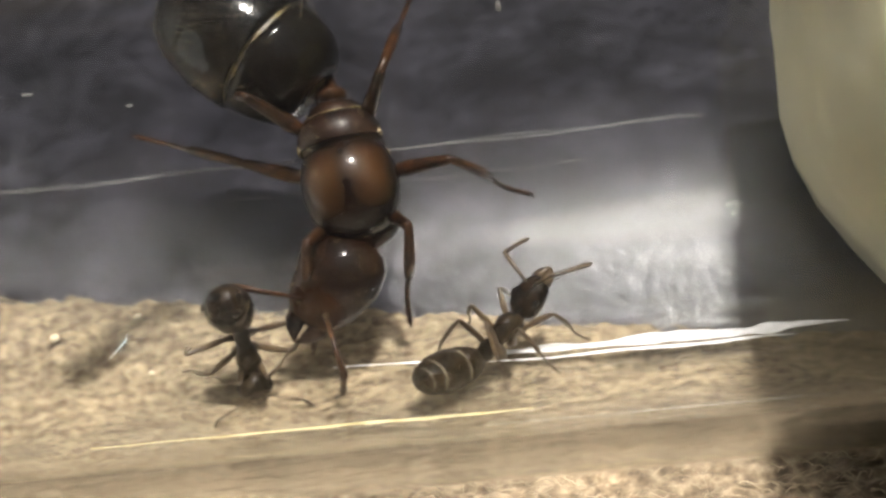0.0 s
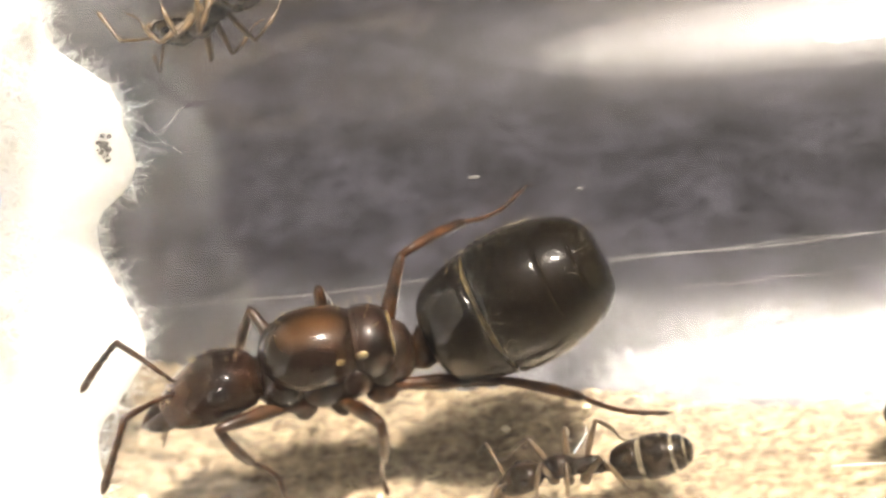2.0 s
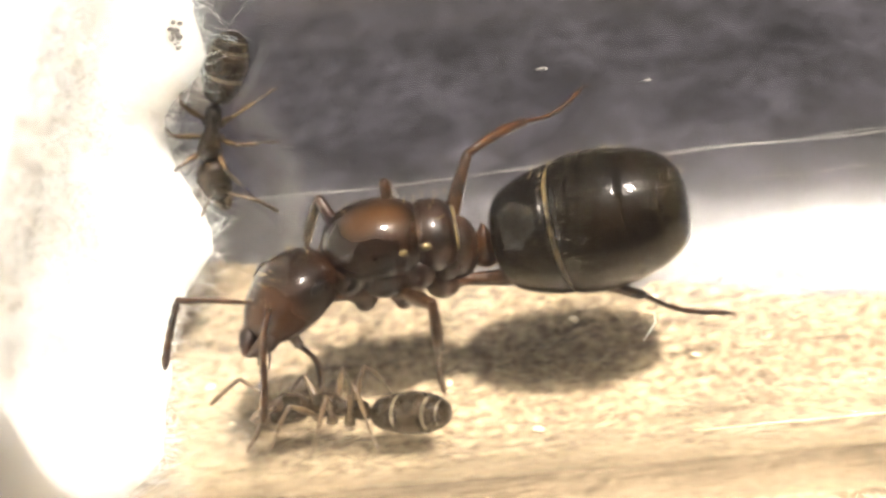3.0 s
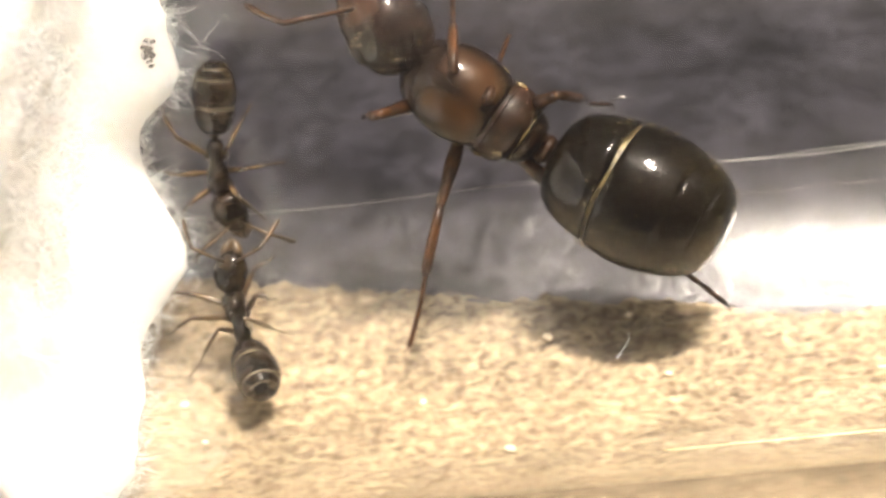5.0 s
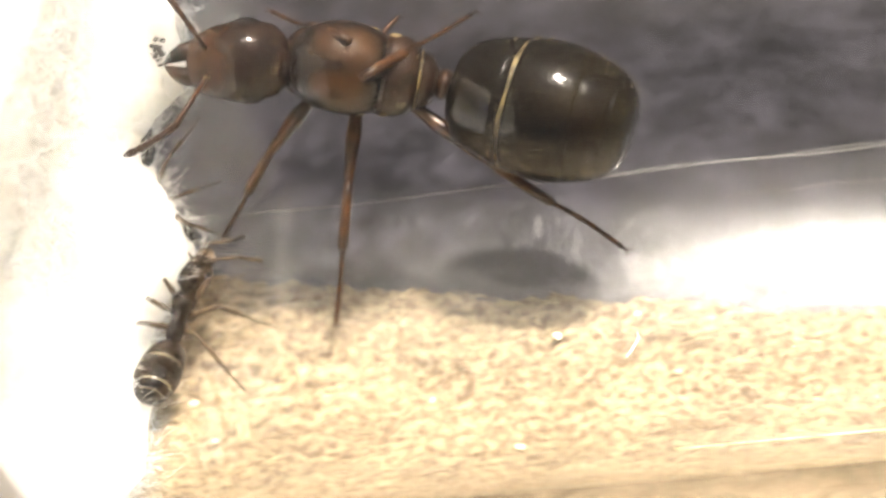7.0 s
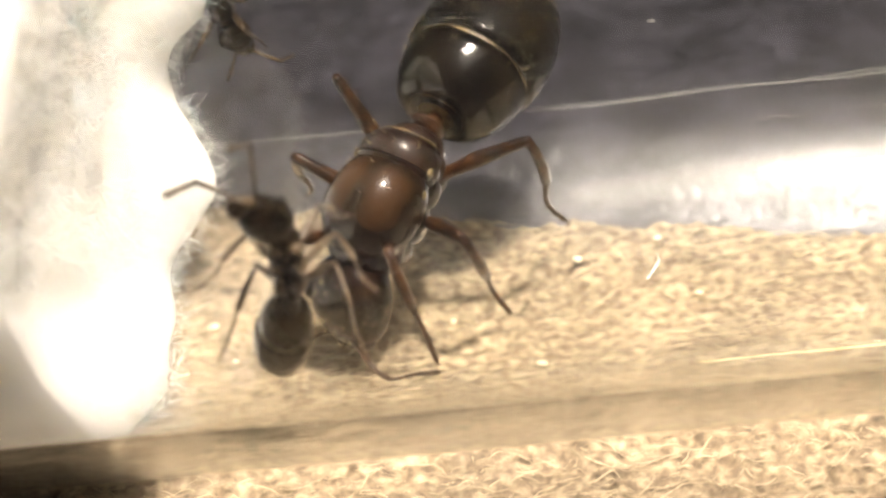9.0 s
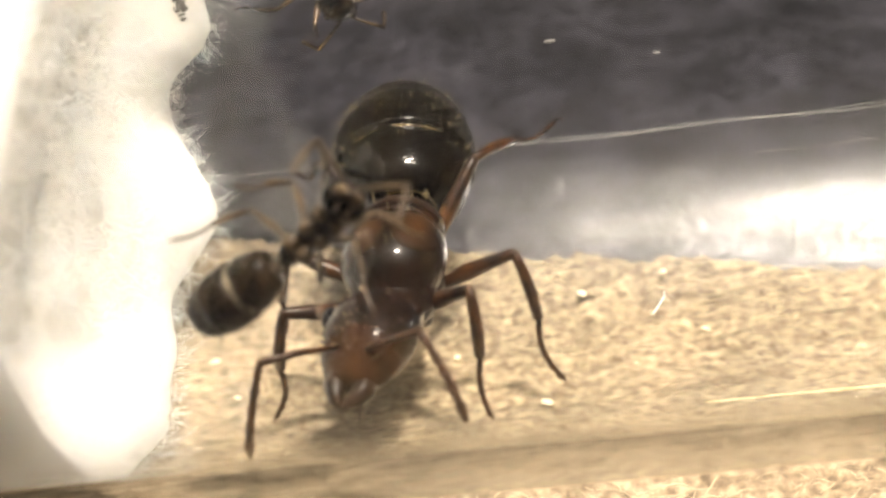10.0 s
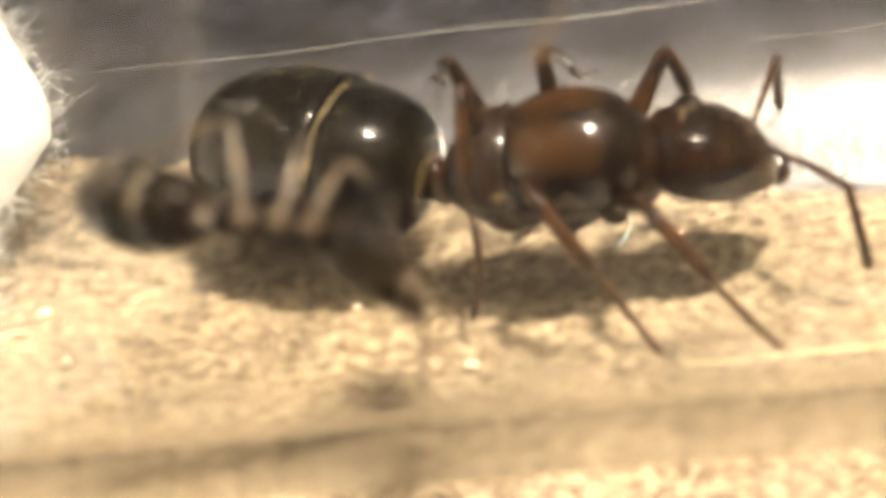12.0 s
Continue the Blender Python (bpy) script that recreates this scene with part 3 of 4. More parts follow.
class Ant:
    """An ant that walks in the tube: an Empty in the middle of its thorax, x forward, z up."""

    def __init__(self, name, label, size, queen):
        self.size, self.queen, self.keys = size, queen, []
        self.root = new(name)
        self.root.empty_display_size = 0.002
        tagged(self.root, label, "ant")
        s = size
        shell, head_mat, leg_mat, gas, band = (AMBER, HEAD, LEG, DARK, RIM) if queen else (W_DARK, W_DARK, W_LEG, W_DARK, W_BAND)
        rt = self.root

        def scaled(sections):
            return [tuple(v * s for v in row) for row in sections]

        def fat(sections):
            return [(x * s, w * 1.16 * s, h * 1.1 * s, z * 1.08 * s) for x, w, h, z in sections]

        if queen:
            part("mesoscutum", loft(bmesh.new(), fat(egg(-1.0, 1.85, 1.12, 1.0, 0.12, front=0.75, back=0.6, bow=0.12)), 28), shell, rt, "amber domed back plate")
            part("pronotum", loft(bmesh.new(), fat(egg(0.6, 2.15, 0.9, 0.78, -0.3, back=0.6)), 22), shell, rt)
            part("scutellum", loft(bmesh.new(), fat(egg(-1.66, -0.3, 0.98, 0.9, 0.14, back=0.5, front=0.5)), 22), BROWN, rt, "dark glossy rear back plate")
            bm = loft(bmesh.new(), fat(egg(-1.67, -1.55, 0.70, 0.62, 0.12, 8, 0.35, 0.35)), 40)
            for v in bm.verts:
                v.co += Vector((0, v.co.y, v.co.z)) * (0.09 * noise.noise(v.co * 3200))
            part("seam", bm, RIM, rt, "broken pale seam between the plates")
            part("propodeum", loft(bmesh.new(), fat(egg(-2.15, -0.9, 0.72, 0.8, -0.25, back=0.7)), 22), BROWN, rt)
            part("mesopleuron", loft(bmesh.new(), fat(egg(-1.2, 1.2, 0.9, 0.8, -0.42, back=0.6, front=0.6)), 24), BROWN, rt)
            part("suture", loft(bmesh.new(), fat(egg(-0.80, -0.74, 0.985, 0.915, 0.2, 8, 0.25, 0.25)), 28), BROWN, rt, "dark suture between the back plates")
            part("prescutal_seam", tube(bmesh.new(), [Vector((0.35 - 0.5 * abs(math.sin(a)) ** 2, 0.9 * math.sin(a), 0.2 + 1.02 * math.cos(a))) * s for a in [(-1.1 + 2.2 * i / 16) for i in range(17)]],
                                        [0.018 * s] * 17, 5), BROWN, rt)
            # the wing scars' pale colour stands in for glints at the wing bases
            for side in (1, -1):
                for nm, c, r, sq in (("tegula", (0.55, 0.98, 0.3), 0.15, (1.2, 0.5, 0.9)), ("wing_scar", (-0.15, 1.0, 0.32), 0.16, (1.3, 0.45, 0.8)), ("wing_scar", (-0.8, 0.93, 0.35), 0.15, (1.2, 0.5, 0.8)),
                                     ("pleural_plate", (0.35, 0.82, -0.5), 0.5, (1.0, 0.42, 0.85)), ("pleural_plate", (-0.55, 0.82, -0.42), 0.42, (0.95, 0.42, 0.95)), ("pleural_plate", (-1.25, 0.66, -0.42), 0.4, (0.9, 0.45, 0.95)),
                                     ("coxa", (0.95, 0.52, -0.95), 0.36, (0.85, 0.7, 1.2)), ("coxa", (-0.05, 0.55, -1.1), 0.32, (0.85, 0.75, 1.1)), ("coxa", (-1.1, 0.5, -0.95), 0.4, (1.1, 0.75, 1.0))):
                    part(nm, ball(bmesh.new(), Vector((c[0], side * c[1] * 1.15, c[2] * 1.08)) * s, r * s, sq, 3), LEG if nm == "coxa" else RIM if nm == "wing_scar" else BROWN, rt)
            rnd = random.Random(9)
            spots = []
            for _ in range(26):
                a, x = rnd.uniform(-0.9, 0.9), rnd.uniform(-1.5, 1.4)
                spots.append((Vector((x, 1.1 * math.sin(a), 0.16 + 1.05 * math.cos(a))) * s, Vector((-0.2, math.sin(a), math.cos(a)))))
            bristles(rt, spots, HAIR, 0.2 * s, 0.007 * s)
            self.neck, self.waist = Vector((1.85, 0, -0.05)) * s, Vector((-2.15, 0, -0.5)) * s
            part("petiole", loft(bmesh.new(), scaled([(-2.95, 0.2, 0.25, -0.55), (-2.62, 0.24, 0.28, -0.6), (-2.4, 0.42, 0.6, -0.4), (-2.3, 0.46, 0.66, -0.34), (-2.15, 0.4, 0.5, -0.45), (-1.85, 0.2, 0.24, -0.6)]), 16), LEG, rt)
            hips = ((0.95, 0.5, -0.95), (-0.05, 0.55, -1.1), (-1.1, 0.45, -0.95))
            rest = ((3.1, 2.5), (-0.2, 3.6), (-3.2, 3.3))
            self.l1, self.l2 = 2.9 * s, 4.5 * s
            thick = 0.2 * s
        else:
            part("mesosoma", loft(bmesh.new(), scaled([(-1.5, 0.2, 0.25, -0.2), (-1.35, 0.36, 0.45, -0.05), (-1.0, 0.42, 0.52, 0.02), (-0.6, 0.36, 0.42, -0.02), (-0.3, 0.34, 0.4, 0.0),
                                                        (0.1, 0.48, 0.56, 0.12), (0.6, 0.58, 0.6, 0.12), (1.0, 0.5, 0.48, 0.05), (1.3, 0.26, 0.26, 0.0)]), 20), shell, rt)
            self.neck, self.waist = Vector((1.2, 0, 0.0)) * s, Vector((-1.4, 0, -0.25)) * s
            part("petiole", loft(bmesh.new(), scaled([(-2.0, 0.12, 0.14, -0.3), (-1.85, 0.24, 0.34, -0.15), (-1.75, 0.26, 0.4, -0.1), (-1.6, 0.18, 0.24, -0.22), (-1.35, 0.12, 0.13, -0.3)]), 12), leg_mat, rt)
            hips = ((0.75, 0.32, -0.35), (0.1, 0.34, -0.38), (-0.65, 0.32, -0.38))
            rest = ((2.9, 2.2), (0.1, 3.0), (-2.9, 2.6))
            self.l1, self.l2 = 2.2 * s, 3.3 * s
            thick = 0.14 * s
        # head
        if queen:
            hs = [(0.0, 0.3, 0.3, 0), (0.1, 0.62, 0.48, 0), (0.35, 0.88, 0.68, 0.02), (0.8, 1.0, 0.78, 0.05), (1.3, 1.0, 0.78, 0.03), (1.75, 0.9, 0.66, -0.02), (2.1, 0.74, 0.5, -0.08), (2.35, 0.55, 0.34, -0.12), (2.45, 0.3, 0.2, -0.14)]
            eye, jaw, ant, e_r = (1.0, 0.93, 0.28), (2.35, 0.3, -0.14), (1.95, 0.3, 0.42), 0.27
        else:
            hs = [(0.0, 0.25, 0.25, 0), (0.1, 0.5, 0.42, 0), (0.35, 0.74, 0.6, 0.02), (0.75, 0.82, 0.66, 0.04), (1.2, 0.8, 0.64, 0.02), (1.6, 0.68, 0.5, -0.02), (1.9, 0.5, 0.34, -0.06), (2.05, 0.28, 0.2, -0.08)]
            eye, jaw, ant, e_r = (0.9, 0.72, 0.3), (1.95, 0.25, -0.08), (1.55, 0.22, 0.4), 0.19
        hk = 1.12 if queen else 1.0
        hs = [tuple(v * hk for v in row) for row in hs]
        eye, jaw, ant = (tuple(v * hk for v in q) for q in (eye, jaw, ant))
        self.head = part("head", loft(bmesh.new(), scaled(hs), 26), head_mat, rt, "dark brown glossy head" if queen else "")
        self.antennae = []
        for side in (1, -1):
            bm = ball(bmesh.new(), (eye[0] * s, side * eye[1] * s, eye[2] * s), e_r * s, (1.25, 0.55, 1.0))
            part("eye", bm, EYE, self.head, "black compound eye")
            bm = tube(bmesh.new(), [Vector(p) * s for p in ((jaw[0] - 0.15, side * jaw[1] * 1.2, jaw[2]), (jaw[0] + 0.15, side * jaw[1] * 1.0, jaw[2] - 0.05), (jaw[0] + 0.42, side * jaw[1] * 0.62, jaw[2] - 0.1), (jaw[0] + 0.66, side * 0.05, jaw[2] - 0.12))],
                      [0.26 * s, 0.27 * s, 0.19 * s, 0.05 * s], 10)
            for q in range(4):
                k = q / 3
                tube(bm, [Vector((jaw[0] + 0.36 + 0.28 * k, side * (jaw[1] * (0.75 - 0.6 * k)), jaw[2] - 0.1)) * s, Vector((jaw[0] + 0.42 + 0.26 * k, side * (jaw[1] * (0.35 - 0.4 * k)), jaw[2] - 0.14)) * s], [0.05 * s, 0.008 * s], 5)
            part("mandible", bm, BROWN if queen else W_LEG, self.head)
            part("antenna_socket", ball(bmesh.new(), Vector((ant[0], side * ant[1], ant[2] - 0.04)) * s, 0.13 * s, (1, 1, 0.6), 2), head_mat, self.head)
            part("palp", tube(bmesh.new(), [Vector(p) * s for p in ((jaw[0] - 0.1, side * 0.16, jaw[2] - 0.2), (jaw[0] + 0.2, side * 0.22, jaw[2] - 0.5), (jaw[0] + 0.42, side * 0.2, jaw[2] - 0.85))], [0.04 * s, 0.035 * s, 0.02 * s], 6), leg_mat, self.head)
            a1, a2 = (1.9, 2.5) if queen else (1.8, 2.3)
            pts = [(0, 0, 0), (a1 * 0.5, 0, 0.05), (a1, 0, 0)]
            rad = [0.06, 0.075, 0.1]
            for i in range(1, 12):
                k = i / 11
                pts.append((a1 + a2 * k * 0.3 - 0.12 * a2 * k * k, -side * a2 * k * 0.3, -a2 * k * (0.9 - 0.15 * k)))
                rad.append(0.075 + 0.03 * (i % 2) + 0.025 * k)
            rad[-1] = 0.05
            an = part("antenna", tube(bmesh.new(), [Vector(p) * s for p in pts], [r * s for r in rad], 8), leg_mat, self.head)
            an["spot"] = [ant[0] * s, side * ant[1] * s, ant[2] * s]
            self.antennae.append((an, side))
        for side in (1, -1):
            part("frontal_ridge", tube(bmesh.new(), [Vector((ant[0] - 0.75, side * ant[1] * 0.75, ant[2] + 0.3)) * s, Vector((ant[0] - 0.35, side * ant[1] * 0.7, ant[2] + 0.17)) * s,
                                                     Vector((ant[0] + 0.02, side * ant[1] * 0.62, ant[2] + 0.02)) * s, Vector((ant[0] + 0.25, side * ant[1] * 0.9, ant[2] - 0.14)) * s],
                                       [0.02 * s, 0.06 * s, 0.07 * s, 0.03 * s], 8), head_mat, self.head)
        part("clypeus", loft(bmesh.new(), scaled([(jaw[0] - 0.55, 0.12, 0.06, jaw[2] + 0.5), (jaw[0] - 0.35, 0.34, 0.14, jaw[2] + 0.36), (jaw[0] - 0.1, 0.42, 0.16, jaw[2] + 0.2), (jaw[0] + 0.1, 0.36, 0.1, jaw[2] + 0.06)]), 14), head_mat, self.head)
        if queen:
            bm = bmesh.new()
            for p in ((0.62, 0, 0.82), (0.45, 0.16, 0.76), (0.45, -0.16, 0.76)):
                ball(bm, Vector(p) * s, 0.07 * s, cuts=1)
            part("ocelli", bm, EYE, self.head)
            spots = []
            rnd = random.Random(3)
            for _ in range(60):
                a, x = rnd.uniform(-1.2, 1.2), rnd.uniform(0.3, 2.4)
                f = math.sqrt(max(0.0, 1 - ((x - 1.25) / 1.6) ** 2))
                spots.append((Vector((x, 1.05 * f * math.sin(a), 0.05 + 0.86 * f * math.cos(a))) * s, Vector((0.4, math.sin(a), math.cos(a)))))
            bristles(self.head, spots, HAIR, 0.15 * s, 0.006 * s)
        # gaster, from the waist backwards
        gl, gw, gh = (5.0, 1.9, 1.8) if queen else (3.6, 1.05, 1.0)
        g0 = -0.5 if queen else -0.4
        self.gaster = part("gaster", loft(bmesh.new(), scaled(egg(g0 - gl * 0.985, g0, gw * 0.925, gh * 0.925, 0.12, 18, 0.44 if queen else 0.5, 0.6 if queen else 0.7)), 32), band, rt, "pale membranes between the plates")
        cuts = (0.0, 0.37, 0.72, 0.88, 1.0) if queen else (0.0, 0.42, 0.80, 0.93, 1.0)
        for i in range(4):
            k0, k1 = cuts[i], cuts[i + 1] - (0 if i == 3 else (0.027, 0.003, 0.003)[i] if queen else (0.07, 0.05, 0.03)[i])
            rows = []
            for j in range(11):
                a0, a1 = math.acos(2 * k0 - 1), math.acos(2 * k1 - 1)
                a = a0 + (a1 - a0) * j / 10
                k = (1 + math.cos(a)) / 2
                f = max(math.sin(a), 0.004) ** ((0.44 if k < 0.5 else 0.6) if queen else (0.5 if k < 0.5 else 0.7)) * (1.0 + (0.015, 0.006, 0.004, 0.0)[i] * j / 10) * (0.955, 1.0 + 0.02 * math.sin(math.pi * j / 10), 1.0, 1.0)[i]
                rows.append((g0 - gl * k, gw * f, gh * f, 0.12))
            bm = loft(bmesh.new(), scaled(rows), 48)
            rim = (g0 - gl * k1) * s * MM
            for v in bm.verts:
                if i < 3 and abs(v.co.x - rim) < 1e-7:
                    v.co.x += (0.12, 0.04, 0.03)[i] * s * MM * noise.noise(Vector((i, v.co.y, v.co.z)) * 1500)
            part("tergite", bm, gas, self.gaster, "glossy dark plate of the abdomen")
        rnd = random.Random(5)
        spots = []
        for _ in range(70 if queen else 30):
            k, t = rnd.uniform(0.25, 0.98), rnd.uniform(0.2, 2.9)
            f = math.sin(math.acos(1 - 2 * (1 - k))) ** 0.72
            p = Vector((g0 - gl * k, gw * f * math.cos(t), 0.12 + gh * f * math.sin(t))) * s
            spots.append((p, Vector((-0.7, math.cos(t), math.sin(t)))))
        bristles(self.gaster, spots, HAIR, 0.17 * s, 0.006 * s)
        down = []
        for _ in range(1000 if queen else 130):
            k, t = rnd.uniform(0.3, 0.97), rnd.uniform(-0.5, 3.64)
            if rnd.random() > 0.35 + 0.65 * noise.noise(Vector((k * 4, t * 1.3, s * 9))) * 2:
                continue
            f = (max(0.0, 1 - (2 * k - 1) ** 2)) ** 0.5
            f = f ** ((0.44 if k < 0.5 else 0.6) if queen else (0.5 if k < 0.5 else 0.7))
            p = Vector((g0 - gl * k, gw * f * 1.012 * math.cos(t), 0.12 + gh * f * 1.012 * math.sin(t))) * s
            down.append((p, Vector((-1.0, 0.25 * math.cos(t) + rnd.gauss(0, 0.12), 0.25 * math.sin(t) + rnd.gauss(0, 0.12)))))
        bristles(self.gaster, down, DOWN if queen else SILVER, 0.11 * s, 0.0065 * s, "down")
        # legs
        self.legs = []
        for i, (h, r) in enumerate(zip(hips, rest)):
            for side in (1, -1):
                f = (0.82, 0.9, 1.05)[i]
                l1, l2 = self.l1 * f, self.l2 * f
                fem = part("femur", tube(bmesh.new(), [(-0.1 * l1, 0, -0.03 * l1), (0.05 * l1, 0, 0), (0.18 * l1, 0, 0.0), (0.25 * l1, 0, 0), (0.5 * l1, 0, 0.015 * l1), (0.8 * l1, 0, 0.01 * l1), (0.97 * l1, 0, 0), (1.01 * l1, 0, 0), (1.03 * l1, 0, 0)],
                                         [thick * 1.9, thick * 1.8, thick * 0.9, thick * 0.85, thick * 1.15, thick * 0.85, thick * 0.74, thick * 0.55, thick * 0.2], 10), leg_mat, rt)
                pts = [(-0.01 * l2, 0, 0), (0.12 * l2, 0, 0.012 * l2), (0.3 * l2, 0, 0.015 * l2), (0.47 * l2, 0, 0.0), (0.49 * l2, 0, 0)]
                rad = [thick * 0.55, thick * 0.7, thick * 0.8, thick * 0.72, thick * 0.4]
                for j in range(1, 6):
                    k = 0.49 + 0.47 * j / 5
                    pts += [((k - 0.05) * l2, 0, -0.05 * l2 * math.sin(math.pi * (j - 0.5) / 5)), (k * l2, 0, -0.05 * l2 * math.sin(math.pi * j / 5.2))]
                    rad += [thick * 0.34, thick * 0.42]
                pts.append((l2, 0, 0.012 * l2))
                rad.append(thick * 0.15)
                bm = tube(bmesh.new(), pts[:5], rad[:5], 10)
                for q in range(7):
                    a = Vector(pts[1]).lerp(Vector(pts[3]), q / 6)
                    tube(bm, [a, a + Vector((0.05 * l2, 0.01 * l2 * (-1) ** q, -thick * 1.3))], [0.008 * s, 0.002 * s], 4)
                tube(bm, [pts[4], Vector(pts[4]) + Vector((0.06 * l2, 0, -0.05 * l2))], [0.018 * s, 0.004 * s], 5)
                tib = part("tibia", bm, leg_mat, fem)
                bm = tube(bmesh.new(), pts[4:], rad[4:], 8)
                for q in (1, -1):
                    tube(bm, [Vector(pts[-1]), Vector(pts[-1]) + Vector((0.03 * l2, q * 0.02 * l2, -0.004 * l2)), Vector(pts[-1]) + Vector((0.04 * l2, q * 0.035 * l2, -0.02 * l2))], [0.02 * s, 0.016 * s, 0.005 * s], 5)
                tar = part("tarsus", bm, leg_mat, fem)
                self.legs.append(dict(femur=fem, tibia=tib, tarsus=tar, hip=Vector((h[0], side * h[1], h[2])) * s, rest=Vector((r[0], side * r[1], -1.4)) * s, side=side, foot=None, order=i, l1=l1, l2=l2))
        self.pins = []

    def at(self, t, head, thorax, gaster, up=None, nod=-0.4):
        """Where the head's, thorax's and gaster's middles are at t seconds, in millimetres."""
        mid = Vector(thorax)
        up = Vector(up) if up else Vector((0, -mid.y, AXIS_Z - mid.z))
        self.keys.append((t, Vector(head), mid, Vector(gaster), up.normalized(), nod))

    def pin(self, t, leg, x, y, z):
        """One foot's place: legs count front, middle, hind, each first on the ant's left."""
        self.pins.append((t, leg, Vector((x, y, z))))

    def pinned(self, t, leg):
        """The foot's place between two pins that lie close in time."""
        ps = sorted((p for p in self.pins if p[1] == leg), key=lambda p: p[0])
        for a, b in zip(ps, ps[1:]):
            if a[0] - 0.01 <= t <= b[0] + 0.01 and b[0] - a[0] <= 0.65:
                k = (t - a[0]) / (b[0] - a[0])
                k = max(0, min(1, k * 1.6 - 0.3))
                q = a[2].lerp(b[2], k)
                r = math.hypot(q.y, q.z - AXIS_Z)
                return Vector((q.x, q.y * WALL_R / r, AXIS_Z + (q.z - AXIS_Z) * WALL_R / r))
        for p in ps:
            if abs(p[0] - t) < 0.15:
                return p[2]
        return None

    def between(self, t):
        ks = self.keys
        i = max(0, min(len(ks) - 2, sum(1 for k in ks if k[0] <= t) - 1))
        a, b = ks[i], ks[i + 1]
        k = min(1, max(0, (t - a[0]) / (b[0] - a[0])))
        k = k * k * (3 - 2 * k) if b[0] - a[0] > 0.6 else k

        def polar(p):
            return p.x, math.atan2(p.z - AXIS_Z, p.y), math.hypot(p.y, p.z - AXIS_Z)

        xa, aa, ra = polar(a[2])
        xb, ab, rb = polar(b[2])
        turn = (ab - aa + math.pi) % (2 * math.pi) - math.pi
        ang, r = aa + turn * k, ra + (rb - ra) * k
        mid = Vector((xa + (xb - xa) * k, r * math.cos(ang), AXIS_Z + r * math.sin(ang)))

        def offset(j):
            ra_ = Matrix.Rotation(turn * k, 3, "X") @ (a[j] - a[2])
            rb_ = Matrix.Rotation(-turn * (1 - k), 3, "X") @ (b[j] - b[2])
            return (ra_ * (1 - k) + rb_ * k)

        return mid + offset(1), mid, mid + offset(3), a[4].lerp(b[4], k), a[5] + (b[5] - a[5]) * k

    def move(self, step=0.25, end=12.0):
        rows = {}
        s = self.size
        swing = random.Random(int(s * 1000) + len(self.keys))
        phase = [swing.uniform(0, 6) for _ in range(4)]
        times = sorted({round(i * step, 3) for i in range(int(end / step) + 1)})
        last = None
        for t in times:
            head, mid, gas, inward, nod = self.between(t)
            fwd = ((mid - gas).normalized() * 0.6 + (head - mid).normalized() * 0.5).normalized()
            up = inward - fwd * inward.dot(fwd)
            if up.length < 0.4:
                up = last.copy() if last else Vector((0, 0, 1))
                up = up - fwd * up.dot(fwd)
            up.normalize()
            last = up
            left = up.cross(fwd)
            turn = Matrix((fwd, left, up)).transposed()
            inv = turn.transposed()
            base = turn.to_4x4()
            base.translation = mid * MM
            rows.setdefault(self.root, []).append((t, base))

            def aimed(joint, goal, sign, extra=0.0, limit=1.2):
                d = (inv @ (goal - mid) - joint).normalized()
                d = d * sign
                yaw = max(-limit, min(limit, math.atan2(d.y, max(d.x, 0.15))))
                pitch = max(-0.9, min(0.9, math.asin(max(-1, min(1, d.z))))) + extra
                m = Euler((0, -pitch, yaw)).to_matrix().to_4x4()
                m.translation = joint * MM
                return m

            rows.setdefault(self.head, []).append((t, aimed(self.neck, head, 1, nod)))
            rows.setdefault(self.gaster, []).append((t, aimed(self.waist, gas, -1)))
            for j, (an, side) in enumerate(self.antennae):
                w = math.sin(t * 5.1 + phase[j]) * 0.22 + math.sin(t * 2.3 + phase[j + 2]) * 0.2
                m = Euler((0, -0.4 + 0.18 * math.sin(t * 4.2 + phase[j]), side * (1.0 + w))).to_matrix().to_4x4()
                m.translation = Vector(an["spot"]) * MM
                rows.setdefault(an, []).append((t, m))
            for n, leg in enumerate(self.legs):
                goal = mid + turn @ leg["rest"]
                q = Vector((0, goal.y, goal.z - AXIS_Z))
                r = max(q.length, 0.01)
                goal = Vector((goal.x, q.y / r * WALL_R, AXIS_Z + q.z / r * WALL_R))
                if leg["foot"] is None or (leg["foot"] - goal).length > 1.5 * s:
                    ahead = swing.uniform(-0.3, 0.3) * s
                    leg["foot"] = goal + fwd * ahead
                set_foot = self.pinned(t, n)
                if set_foot:
                    leg["foot"] = set_foot
                foot = inv @ (leg["foot"] - mid) - leg["hip"]
                l1, l2 = leg["l1"], leg["l2"]
                d = max(abs(l1 - l2) * 1.05, min(foot.length, (l1 + l2) * 0.985))
                x = foot.normalized()
                pole = Vector((0.25 * (1 - leg["order"]), leg["side"] * 0.35, 1.0))
                z = (pole - x * pole.dot(x)).normalized()
                c = (l1 * l1 + d * d - l2 * l2) / (2 * l1 * d)
                c = max(-1, min(1, c))
                knee = x * (l1 * c) + z * (l1 * math.sqrt(max(0, 1 - c * c)))
                tip = x * d

                def along(v, hint):
                    a = v.normalized()
                    b = hint - a * hint.dot(a)
                    b.normalize()
                    return Matrix((a, b.cross(a), b)).transposed().to_4x4()

                f = along(knee, z)
                f.translation = leg["hip"] * MM
                g = along(tip - knee, z)
                g.translation = (leg["hip"] + knee) * MM
                rows.setdefault(leg["femur"], []).append((t, f))
                rows.setdefault(leg["tibia"], []).append((t, f.inverted() @ g))
